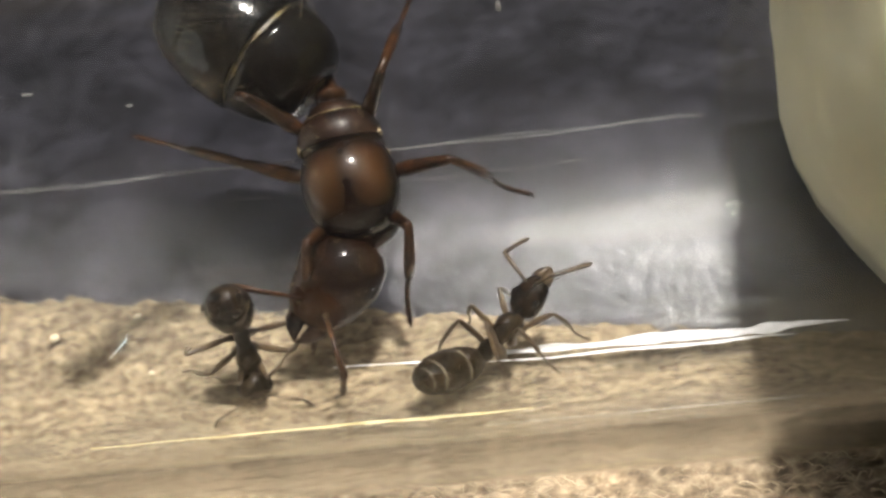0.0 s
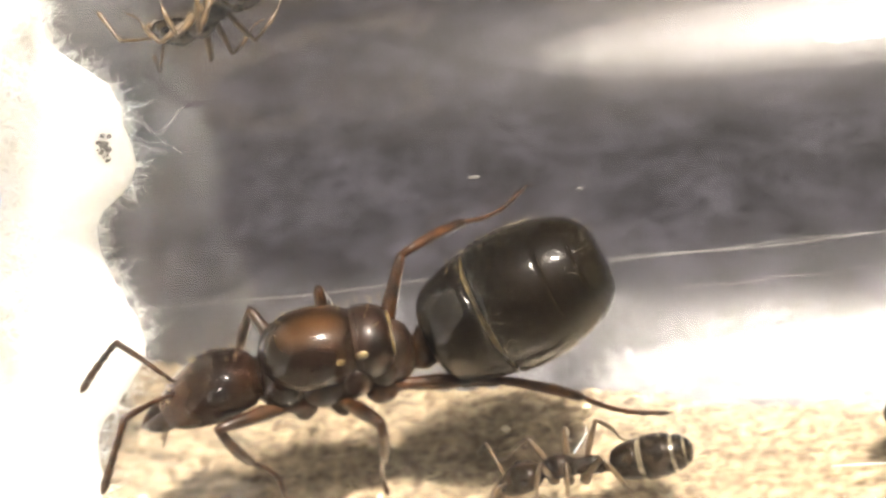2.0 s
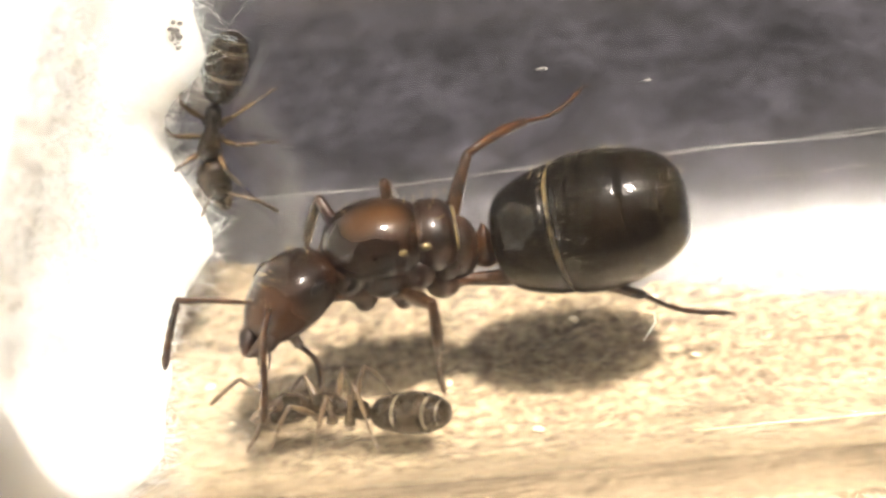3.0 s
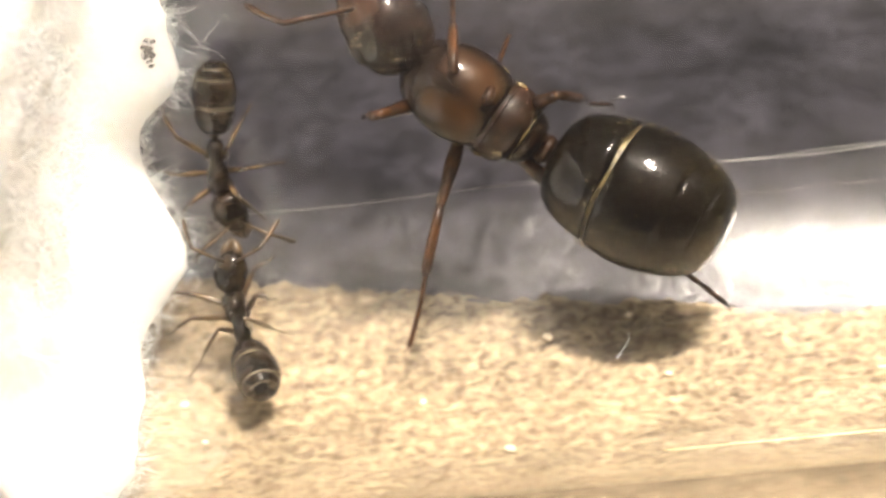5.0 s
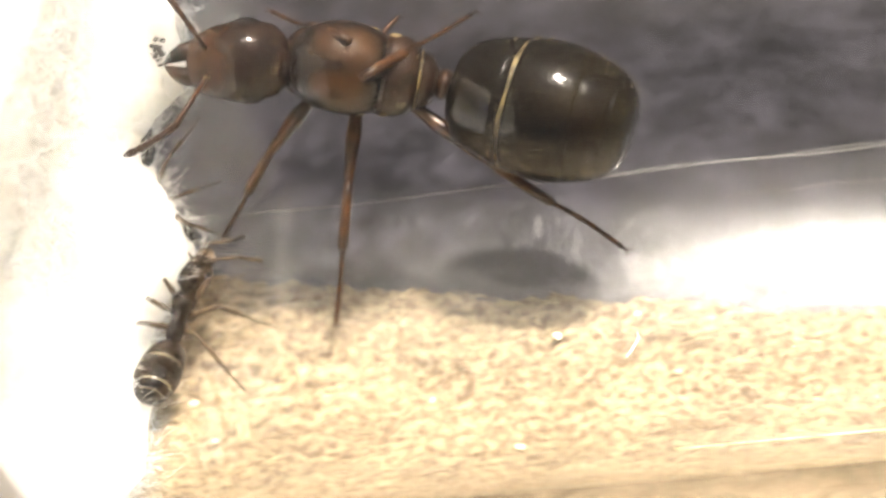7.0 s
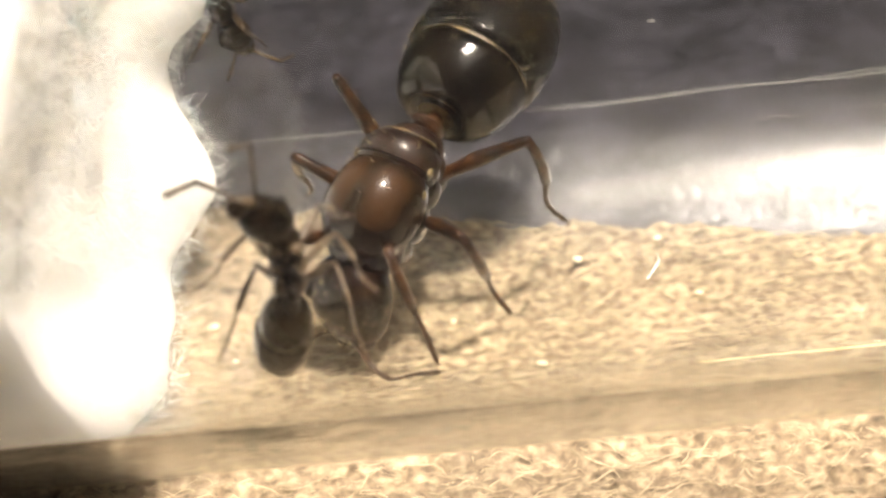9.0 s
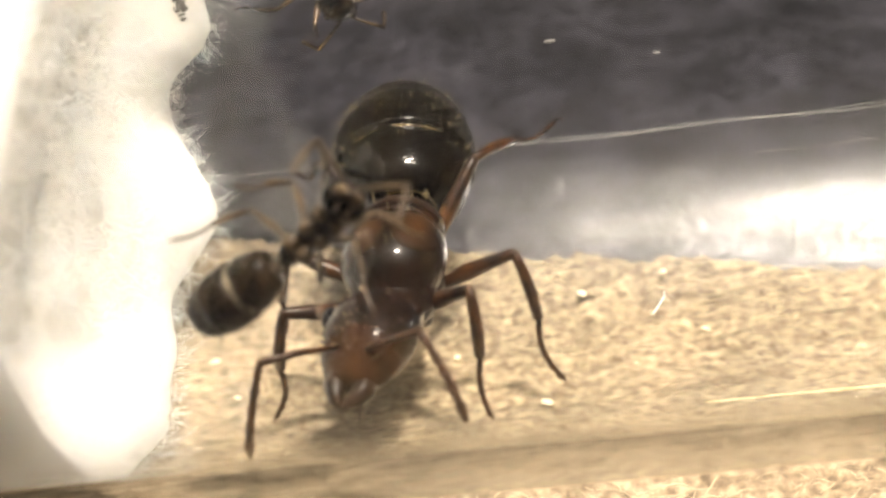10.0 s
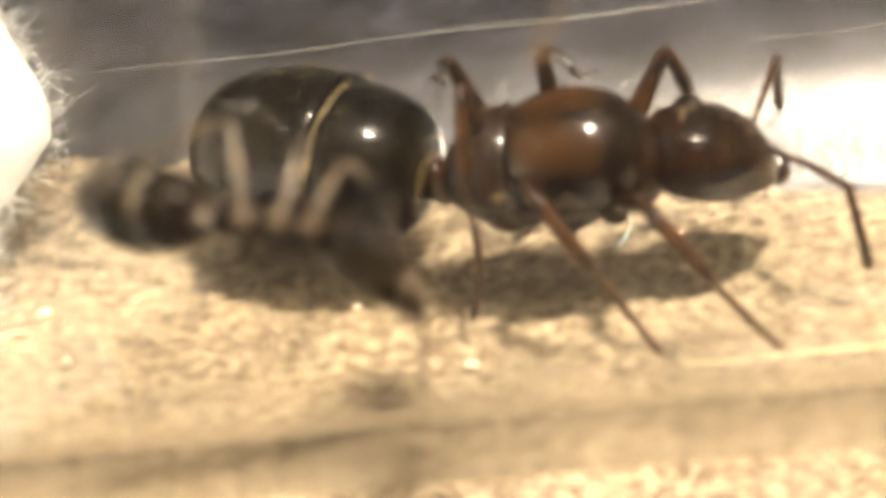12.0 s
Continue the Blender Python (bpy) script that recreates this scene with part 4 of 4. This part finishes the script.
                rows.setdefault(leg["tarsus"], []).append((t, f.inverted() @ g))
        for ob, r in rows.items():
            walk(ob, r)


queen = Ant("queen_ant", "large glossy queen ant with amber thorax and swollen dark gaster", 1.05, True)
first = Ant("worker_ant", "small dark worker ant beside the queen", 0.62, False)
second = Ant("worker_ant", "small dark worker ant climbing by the white cotton", 0.62, False)
third = Ant("worker_ant", "small dark worker ant walking off along the tube", 0.62, False)
for ob in (first.root, second.root, third.root):
    ob["group"] = "worker ants in the tube"


def motions():
    queen.at(0, (11.13, 0.25, 2.39), (12.46, 2.83, 5.38), (9.77, 6.40, 7.94), nod=0.15)
    queen.at(0.5, (9.12, 1.01, 3.63), (10.79, 2.54, 5.19), (11.03, 5.30, 5.92), nod=-0.25)
    queen.at(1, (5.96, 0.45, 3.64), (8.79, 1.82, 4.84), (10.02, 4.80, 4.97), nod=0)
    queen.at(1.5, (1.88, 0.83, 4.80), (4.70, 1.71, 5.09), (7.65, 4.24, 4.95), up=(0, 0.22, 1), nod=-0.4)
    queen.at(2, (-4.83, 1.01, 5.41), (-1.49, 1.63, 5.06), (3.25, 2.28, 5.51), up=(0, 0.22, 1), nod=-0.4)
    queen.at(2.5, (-4.54, 0.83, 4.91), (-1.71, 1.63, 5.05), (2.29, 1.64, 5.15), up=(0, 0.22, 1), nod=-0.4)
    queen.at(3, (-3.99, 0.93, 4.98), (-1.79, 1.43, 4.92), (3.03, 1.39, 4.92), up=(0, 0.22, 1), nod=-0.4)
    queen.at(3.2, (-4.48, 1.29, 5.04), (-1.95, 2.06, 5.27), (2.85, 2.04, 5.33), up=(0, 0.22, 1), nod=-0.4)
    queen.at(4.8, (-0.13, 5.38, 10.26), (0.93, 5.50, 7.76), (4.82, 3.45, 5.52), up=(0, -0.8, 0.55), nod=-0.25)
    queen.at(5, (-0.44, 6.16, 9.06), (1.45, 5.33, 7.31), (6.36, 3.09, 4.55), up=(0, -0.8, 0.55), nod=-0.25)
    queen.at(5.5, (-2.97, 6.01, 9.41), (-0.76, 5.64, 8.20), (4.19, 3.49, 5.41), up=(0, -0.8, 0.55), nod=-0.25)
    queen.at(6, (-5.67, 6.69, 9.18), (-3.15, 6.30, 8.74), (2.67, 4.93, 6.77), up=(0, -0.8, 0.55), nod=-0.25)
    queen.at(6.25, (-5.74, 6.03, 8.82), (-3.08, 6.20, 8.13), (1.68, 5.38, 6.86), up=(0, -0.8, 0.55), nod=-0.25)
    queen.at(6.5, (-4.68, 6.28, 9.30), (-2.61, 6.26, 8.45), (1.76, 5.48, 7.24), up=(0, -0.8, 0.55), nod=-0.25)
    queen.at(6.75, (-4.32, 6.39, 9.47), (-1.80, 6.25, 8.38), (2.88, 5.29, 6.90), up=(0, -0.8, 0.55), nod=-0.25)
    queen.at(7, (-4.57, 6.11, 9.00), (-1.93, 6.22, 8.24), (3.33, 5.29, 6.72), up=(0, -0.8, 0.55), nod=-0.25)
    queen.at(7.25, (-4.96, 5.05, 6.71), (-2.33, 5.82, 6.96), (2.66, 5.67, 6.74), up=(0, -0.8, 0.55), nod=-0.25)
    queen.at(7.5, (-6.14, 4.86, 6.83), (-2.36, 5.98, 7.36), (2.67, 5.78, 7.11), up=(0, -0.8, 0.55), nod=-0.25)
    queen.at(7.7, (-5.38, 5.31, 7.03), (-2.67, 5.73, 6.76), (2.32, 5.64, 6.64), up=(0, -0.8, 0.55), nod=-0.25)
    queen.at(9.3, (-2.90, -1.53, 3.29), (-2.05, 0.24, 5.21), (0.10, 4.69, 5.97), nod=0.05)
    queen.at(9.5, (-2.48, -1.96, 4.55), (-2.40, 0.50, 5.23), (-1.31, 4.58, 5.64), nod=0.05)
    queen.at(10, (-2.03, -2.99, 5.44), (-1.81, -0.65, 5.25), (-1.81, 4.11, 4.46), nod=0.05)
    queen.at(10.2, (-2.56, -1.96, 3.24), (-1.90, -0.15, 5.20), (-2.43, 4.82, 5.44), nod=0.05)
    queen.at(10.5, (-0.00, -3.41, 4.39), (-1.20, -1.14, 5.35), (-3.62, 2.97, 4.48), nod=0.05)
    queen.at(10.8, (0.54, -0.94, 2.87), (-1.20, 1.34, 3.96), (-5.65, 3.00, 5.54), up=(0, -0.3, 1))
    queen.at(11, (1.94, -1.46, 3.78), (-0.04, 0.45, 3.82), (-4.71, 0.19, 5.59), up=(0, -0.3, 1))
    queen.at(11.5, (5.52, -1.24, 4.16), (3.39, 0.47, 3.82), (-1.48, -0.24, 4.73), up=(0, -0.3, 1))
    queen.at(12, (6.31, 0.46, 4.05), (3.57, 0.59, 3.83), (-0.32, 2.01, 3.01), up=(0, -0.3, 1))
    queen.pin(0, 0, 13.62, 0.86, 1.11)
    queen.pin(0, 2, 17.28, 4.75, 2.53)
    queen.pin(0, 3, 4.92, 7.10, 4.95)
    queen.pin(0, 1, 10.91, 0.10, 1.07)
    queen.pin(0, 4, 14.57, 8.31, 8.08)
    queen.pin(0.5, 0, 10.96, -2.54, 1.46)
    queen.pin(0.5, 2, 14.73, 2.20, 1.36)
    queen.pin(0.5, 3, 4.08, 6.86, 4.60)
    queen.pin(0.5, 4, 14.53, 8.35, 8.34)
    queen.pin(1, 2, 13.63, 1.52, 1.21)
    queen.pin(1, 4, 13.88, 5.50, 3.11)
    queen.pin(1, 3, 4.30, 7.55, 5.76)
    queen.pin(1.5, 0, 2.47, -0.77, 1.11)
    queen.pin(1.5, 2, 8.60, -1.52, 1.21)
    queen.pin(1.5, 4, 12.07, 4.46, 2.35)
    queen.pin(1.5, 5, 4.01, 7.46, 5.57)
    queen.pin(2, 0, -3.38, 0.16, 1.07)
    queen.pin(2, 2, -0.49, -0.18, 1.07)
    queen.pin(2, 4, 9.05, 1.44, 1.19)
    queen.pin(2, 5, 4.03, 7.53, 5.72)
    queen.pin(2.5, 0, -4.39, -0.36, 1.08)
    queen.pin(2.5, 2, -0.58, 1.29, 1.17)
    queen.pin(2.5, 4, 8.89, 1.47, 1.20)
    queen.pin(2.5, 5, 3.76, 7.47, 5.59)
    queen.pin(3, 0, -4.33, 0.04, 1.07)
    queen.pin(3, 2, -0.90, -0.79, 1.11)
    queen.pin(3, 4, 8.50, 0.97, 1.13)
    queen.pin(3, 5, 3.69, 7.43, 5.51)
    queen.pin(3.2, 0, -4.61, 0.52, 1.09)
    queen.pin(3.2, 2, -0.91, 0.26, 1.07)
    queen.pin(3.2, 4, 8.36, 1.60, 1.22)
    queen.pin(3.2, 5, 3.54, 7.54, 5.73)
    queen.pin(4.8, 2, -1.91, 2.67, 1.50)
    queen.pin(4.8, 4, 7.67, 1.62, 1.23)
    queen.pin(4.8, 0, -2.50, 7.77, 6.23)
    queen.pin(5, 2, -1.42, 0.38, 1.08)
    queen.pin(5, 4, 9.14, 0.74, 1.10)
    queen.pin(5, 0, -1.99, 7.56, 5.77)
    queen.pin(5, 5, 5.26, 7.35, 5.37)
    queen.pin(5, 3, 2.52, 8.22, 7.62)
    queen.pin(5, 1, 1.12, 8.43, 9.55)
    queen.pin(5.5, 2, -1.60, 1.30, 1.17)
    queen.pin(5.5, 4, 3.88, 2.40, 1.42)
    queen.pin(5.5, 0, -4.19, 7.44, 5.54)
    queen.pin(5.5, 5, 6.40, 6.60, 4.25)
    queen.pin(5.5, 3, -0.25, 8.37, 8.49)
    queen.pin(5.5, 1, -3.37, 8.43, 9.62)
    queen.pin(6, 2, -3.52, 1.74, 1.25)
    queen.pin(6, 4, 3.69, 4.08, 2.13)
    queen.pin(6, 0, -5.94, 7.45, 5.55)
    queen.pin(6, 5, 2.86, 8.41, 8.94)
    queen.pin(6, 3, -2.35, 8.42, 9.12)
    queen.pin(6, 1, -4.62, 8.42, 9.81)
    queen.pin(6.5, 2, -3.40, 1.71, 1.24)
    queen.pin(6.5, 4, 3.71, 4.08, 2.12)
    queen.pin(6.5, 0, -6.01, 7.47, 5.59)
    queen.pin(6.5, 5, 2.63, 8.40, 8.77)
    queen.pin(6.5, 3, -2.43, 8.41, 8.93)
    queen.pin(6.5, 1, -4.85, 8.43, 9.72)
    queen.pin(7, 2, -3.59, 2.21, 1.37)
    queen.pin(7, 4, 5.25, 4.05, 2.11)
    queen.pin(7, 0, -6.79, 5.65, 3.24)
    queen.pin(7, 5, 1.36, 8.37, 8.49)
    queen.pin(7, 3, -1.13, 8.35, 8.36)
    queen.pin(7, 1, -4.45, 8.43, 9.31)
    queen.pin(7.25, 2, -0.63, 0.77, 1.11)
    queen.pin(7.25, 4, 6.67, 5.25, 2.90)
    queen.pin(7.25, 0, -4.66, 5.88, 3.46)
    queen.pin(7.5, 2, -0.47, 1.08, 1.14)
    queen.pin(7.5, 4, 6.42, 5.48, 3.10)
    queen.pin(7.5, 0, -5.00, 6.21, 3.80)
    queen.pin(7.5, 5, 5.61, 8.25, 7.78)
    queen.pin(7.5, 3, -0.84, 8.19, 7.51)
    queen.pin(7.5, 1, -5.55, 8.20, 7.52)
    queen.pin(7.7, 2, -0.73, 1.13, 1.15)
    queen.pin(7.7, 4, 6.34, 5.29, 2.93)
    queen.pin(7.7, 0, -4.98, 6.04, 3.62)
    queen.pin(9.3, 2, 1.55, -1.04, 1.13)
    queen.pin(9.3, 4, 4.89, 6.31, 3.91)
    queen.pin(9.3, 3, -8.11, 2.54, 1.46)
    queen.pin(9.3, 5, -3.90, 7.14, 5.02)
    queen.pin(9.5, 2, 2.04, -0.90, 1.12)
    queen.pin(9.5, 4, 4.79, 6.32, 3.92)
    queen.pin(9.5, 1, -5.40, -3.01, 1.63)
    queen.pin(9.5, 5, -4.66, 6.87, 4.62)
    queen.pin(10, 2, 2.07, -1.99, 1.31)
    queen.pin(10, 4, 2.54, 6.50, 4.14)
    queen.pin(10, 1, -5.48, -2.69, 1.51)
    queen.pin(10, 5, -5.18, 5.98, 3.56)
    queen.pin(10.2, 2, 1.97, -2.08, 1.33)
    queen.pin(10.2, 4, 2.06, 6.70, 4.39)
    queen.pin(10.2, 1, -5.82, -3.05, 1.64)
    queen.pin(10.5, 0, 2.72, -0.19, 1.07)
    queen.pin(10.5, 1, -6.24, -3.79, 1.97)
    queen.pin(10.5, 4, -1.15, 5.77, 3.35)
    queen.pin(10.8, 0, 2.34, 0.76, 1.10)
    queen.pin(10.8, 1, -7.74, -0.51, 1.09)
    queen.pin(11, 1, 3.10, -4.16, 2.17)
    queen.pin(11, 3, -0.16, -4.39, 2.30)
    queen.pin(11.5, 1, 5.52, -3.33, 1.75)
    queen.pin(11.5, 3, 2.47, -4.02, 2.09)
    queen.pin(12, 1, 7.37, -3.85, 2.00)
    queen.pin(12, 3, 5.23, -3.57, 1.86)
    queen.pin(12, 5, 1.71, -1.22, 1.16)

    first.at(0, (9.47, -1.44, 2.05), (9.18, -0.34, 1.91), (9.42, -1.29, 3.36))
    first.at(0.5, (6.96, -0.38, 1.67), (8.00, 0.05, 1.90), (8.61, 1.36, 1.92))
    first.at(1, (6.15, -1.78, 1.91), (6.88, -0.55, 1.92), (7.79, -1.53, 3.05))
    first.at(1.5, (5.05, -0.42, 1.72), (6.14, -0.09, 1.90), (7.41, -0.97, 2.71))
    first.at(2, (3.42, -0.60, 1.94), (4.57, -0.54, 1.92), (6.32, -0.57, 1.94))
    first.at(2.5, (-1.37, -0.54, 2.19), (-0.26, -0.62, 1.93), (2.17, -1.47, 1.94))
    first.at(3, (-4.74, -1.92, 2.49), (-3.64, -1.94, 2.15), (-1.49, -2.67, 2.28))
    first.at(3.2, (-6.07, -0.73, 2.34), (-5.00, -0.78, 1.94), (-2.80, -1.25, 1.90))
    first.at(4.8, (-6.97, 4.08, 3.61), (-6.76, 3.41, 2.71), (-5.88, 1.58, 1.96))
    first.at(5, (-6.07, 3.46, 3.34), (-5.96, 2.77, 2.42), (-5.11, 0.12, 1.80))
    first.at(5.5, (-6.42, 3.62, 3.39), (-6.29, 2.92, 2.48), (-5.41, 0.45, 1.81))
    first.at(6, (-7.04, 3.10, 3.11), (-6.99, 2.32, 2.26), (-6.21, 0.66, 1.83))
    first.at(6.5, (-7.36, 3.34, 2.45), (-7.47, 2.69, 2.39), (-7.53, 0.98, 2.72))
    first.at(7, (-7.60, 3.90, 3.00), (-7.90, 3.00, 2.50), (-8.30, 1.30, 2.00))
    first.at(7.25, (-7.30, 3.60, 2.90), (-7.20, 2.70, 2.40), (-6.95, 0.85, 1.90))
    first.at(7.5, (-6.90, 3.10, 2.80), (-6.50, 2.23, 2.23), (-5.60, 0.30, 1.75))
    first.at(7.7, (-6.50, 2.40, 2.40), (-6.20, 1.50, 2.10), (-5.50, -0.20, 1.75))
    first.at(9.3, (-2.87, -7.15, 12.48), (-2.83, -7.37, 11.35), (-3.57, -7.65, 8.61))
    first.at(9.5, (-2.73, -6.41, 13.94), (-2.99, -6.71, 13.07), (-3.78, -7.57, 10.89))
    first.at(10, (-1.70, -7.31, 12.23), (-2.39, -7.30, 11.60), (-3.84, -7.55, 10.65))
    first.at(10.2, (-1.98, -7.32, 12.20), (-2.66, -7.31, 11.58), (-3.95, -6.83, 10.51))
    first.at(10.5, (-1.34, -7.34, 12.14), (-1.77, -7.31, 11.57), (-2.59, -6.63, 10.18))
    first.at(10.8, (-0.63, -7.43, 11.88), (-1.14, -7.26, 11.74), (-2.29, -6.15, 11.01))
    first.at(11, (0.09, -7.69, 10.82), (-0.64, -7.49, 10.77), (-2.19, -6.94, 10.17))
    first.at(11.5, (1.85, -7.85, 8.90), (0.85, -7.60, 9.46), (-1.15, -7.60, 10.00))
    first.at(12, (0.95, -7.80, 9.25), (-0.15, -7.60, 9.55), (-1.85, -7.11, 9.55))
    second.at(0, (8.62, 2.72, 16.81), (8.41, 2.51, 16.67), (8.16, 2.26, 16.86))
    second.at(1.5, (-0.04, 2.25, 16.25), (0.55, 3.23, 16.38), (2.42, 3.03, 16.58))
    second.at(2, (-4.64, 6.96, 12.59), (-3.70, 6.65, 13.18), (-1.98, 5.36, 15.02))
    second.at(2.5, (-6.85, 6.57, 6.39), (-6.61, 7.27, 7.28), (-4.97, 7.64, 10.50))
    second.at(3, (-7.32, 5.94, 4.83), (-7.22, 6.62, 5.76), (-6.15, 7.61, 8.33))
    second.at(3.2, (-7.38, 6.02, 4.98), (-7.25, 6.69, 5.90), (-6.24, 7.61, 8.33))
    second.at(5, (-6.18, 5.66, 4.33), (-6.32, 6.31, 5.26), (-6.19, 7.23, 6.75))
    second.at(5.5, (-6.36, 5.27, 4.41), (-6.74, 6.15, 5.04), (-6.57, 7.09, 6.51))
    second.at(6, (-6.27, 4.85, 4.50), (-6.65, 5.91, 4.72), (-7.14, 6.84, 6.12))
    second.at(6.5, (-7.00, 5.08, 4.62), (-7.46, 6.08, 4.94), (-7.92, 6.96, 6.38))
    second.at(7, (-8.07, 5.29, 3.72), (-8.56, 5.83, 4.62), (-8.94, 6.68, 6.10))
    second.at(7.5, (-9.47, 6.05, 4.91), (-9.66, 6.67, 5.86), (-9.49, 7.49, 7.70))
    second.at(7.7, (-9.45, 6.06, 4.90), (-9.62, 6.67, 5.86), (-9.46, 7.49, 7.70))
    second.at(9.3, (-6.25, 7.37, 7.04), (-6.53, 7.48, 8.15), (-6.99, 7.69, 9.93))
    second.at(10, (-3.31, 7.71, 8.10), (-3.77, 7.59, 9.15), (-4.76, 7.61, 10.70))
    second.at(10.5, (-3.99, 7.75, 8.59), (-4.47, 7.60, 9.43), (-4.97, 6.73, 10.86))
    second.at(12, (-3.41, 7.65, 11.05), (-3.75, 7.23, 11.84), (-4.05, 6.05, 13.11))
    third.at(0, (16.85, -0.16, 2.67), (16.24, -0.81, 1.94), (14.31, -2.86, 2.35))
    third.at(0.5, (16.30, -1.09, 2.35), (15.22, -1.30, 2.01), (13.06, -2.22, 2.13))
    third.at(0.8, (15.82, 0.48, 2.16), (14.70, 0.39, 1.91), (13.08, -0.57, 1.82))
    third.at(1, (16.71, -0.46, 2.46), (15.73, -0.74, 1.94), (14.00, -3.03, 2.42))
    third.at(1.5, (16.97, 0.00, 2.37), (15.94, -0.20, 1.90), (14.57, -1.28, 2.09))
    third.at(2, (17.33, 0.66, 2.27), (16.24, 0.73, 1.94), (14.38, 0.45, 1.81))
    third.at(3, (19.64, -1.38, 1.88), (18.72, -2.00, 2.17), (16.97, -2.16, 2.14))
    third.at(7.5, (19.79, 0.02, 1.75), (18.76, -0.46, 1.91), (17.05, -0.80, 2.05))
    third.at(9.3, (17.53, -4.66, 14.53), (17.82, -5.77, 14.45), (18.82, -5.69, 13.01))
    third.at(10, (15.24, -4.84, 15.62), (15.76, -4.31, 15.76), (16.96, -3.13, 16.25))
    third.at(10.5, (3.80, -6.30, 12.16), (3.57, -6.62, 13.24), (2.76, -5.13, 13.70))
    third.at(11, (3.83, -6.76, 10.93), (3.58, -7.19, 11.97), (2.73, -5.69, 12.26))
    third.at(11.5, (5.14, -5.50, 13.40), (4.98, -5.90, 14.20), (4.39, -4.40, 14.60))
    third.at(12, (3.72, -6.41, 13.95), (3.56, -5.87, 14.33), (3.03, -4.22, 14.63))
    for ant in (queen, first, second, third):
        ant.move()


motions()
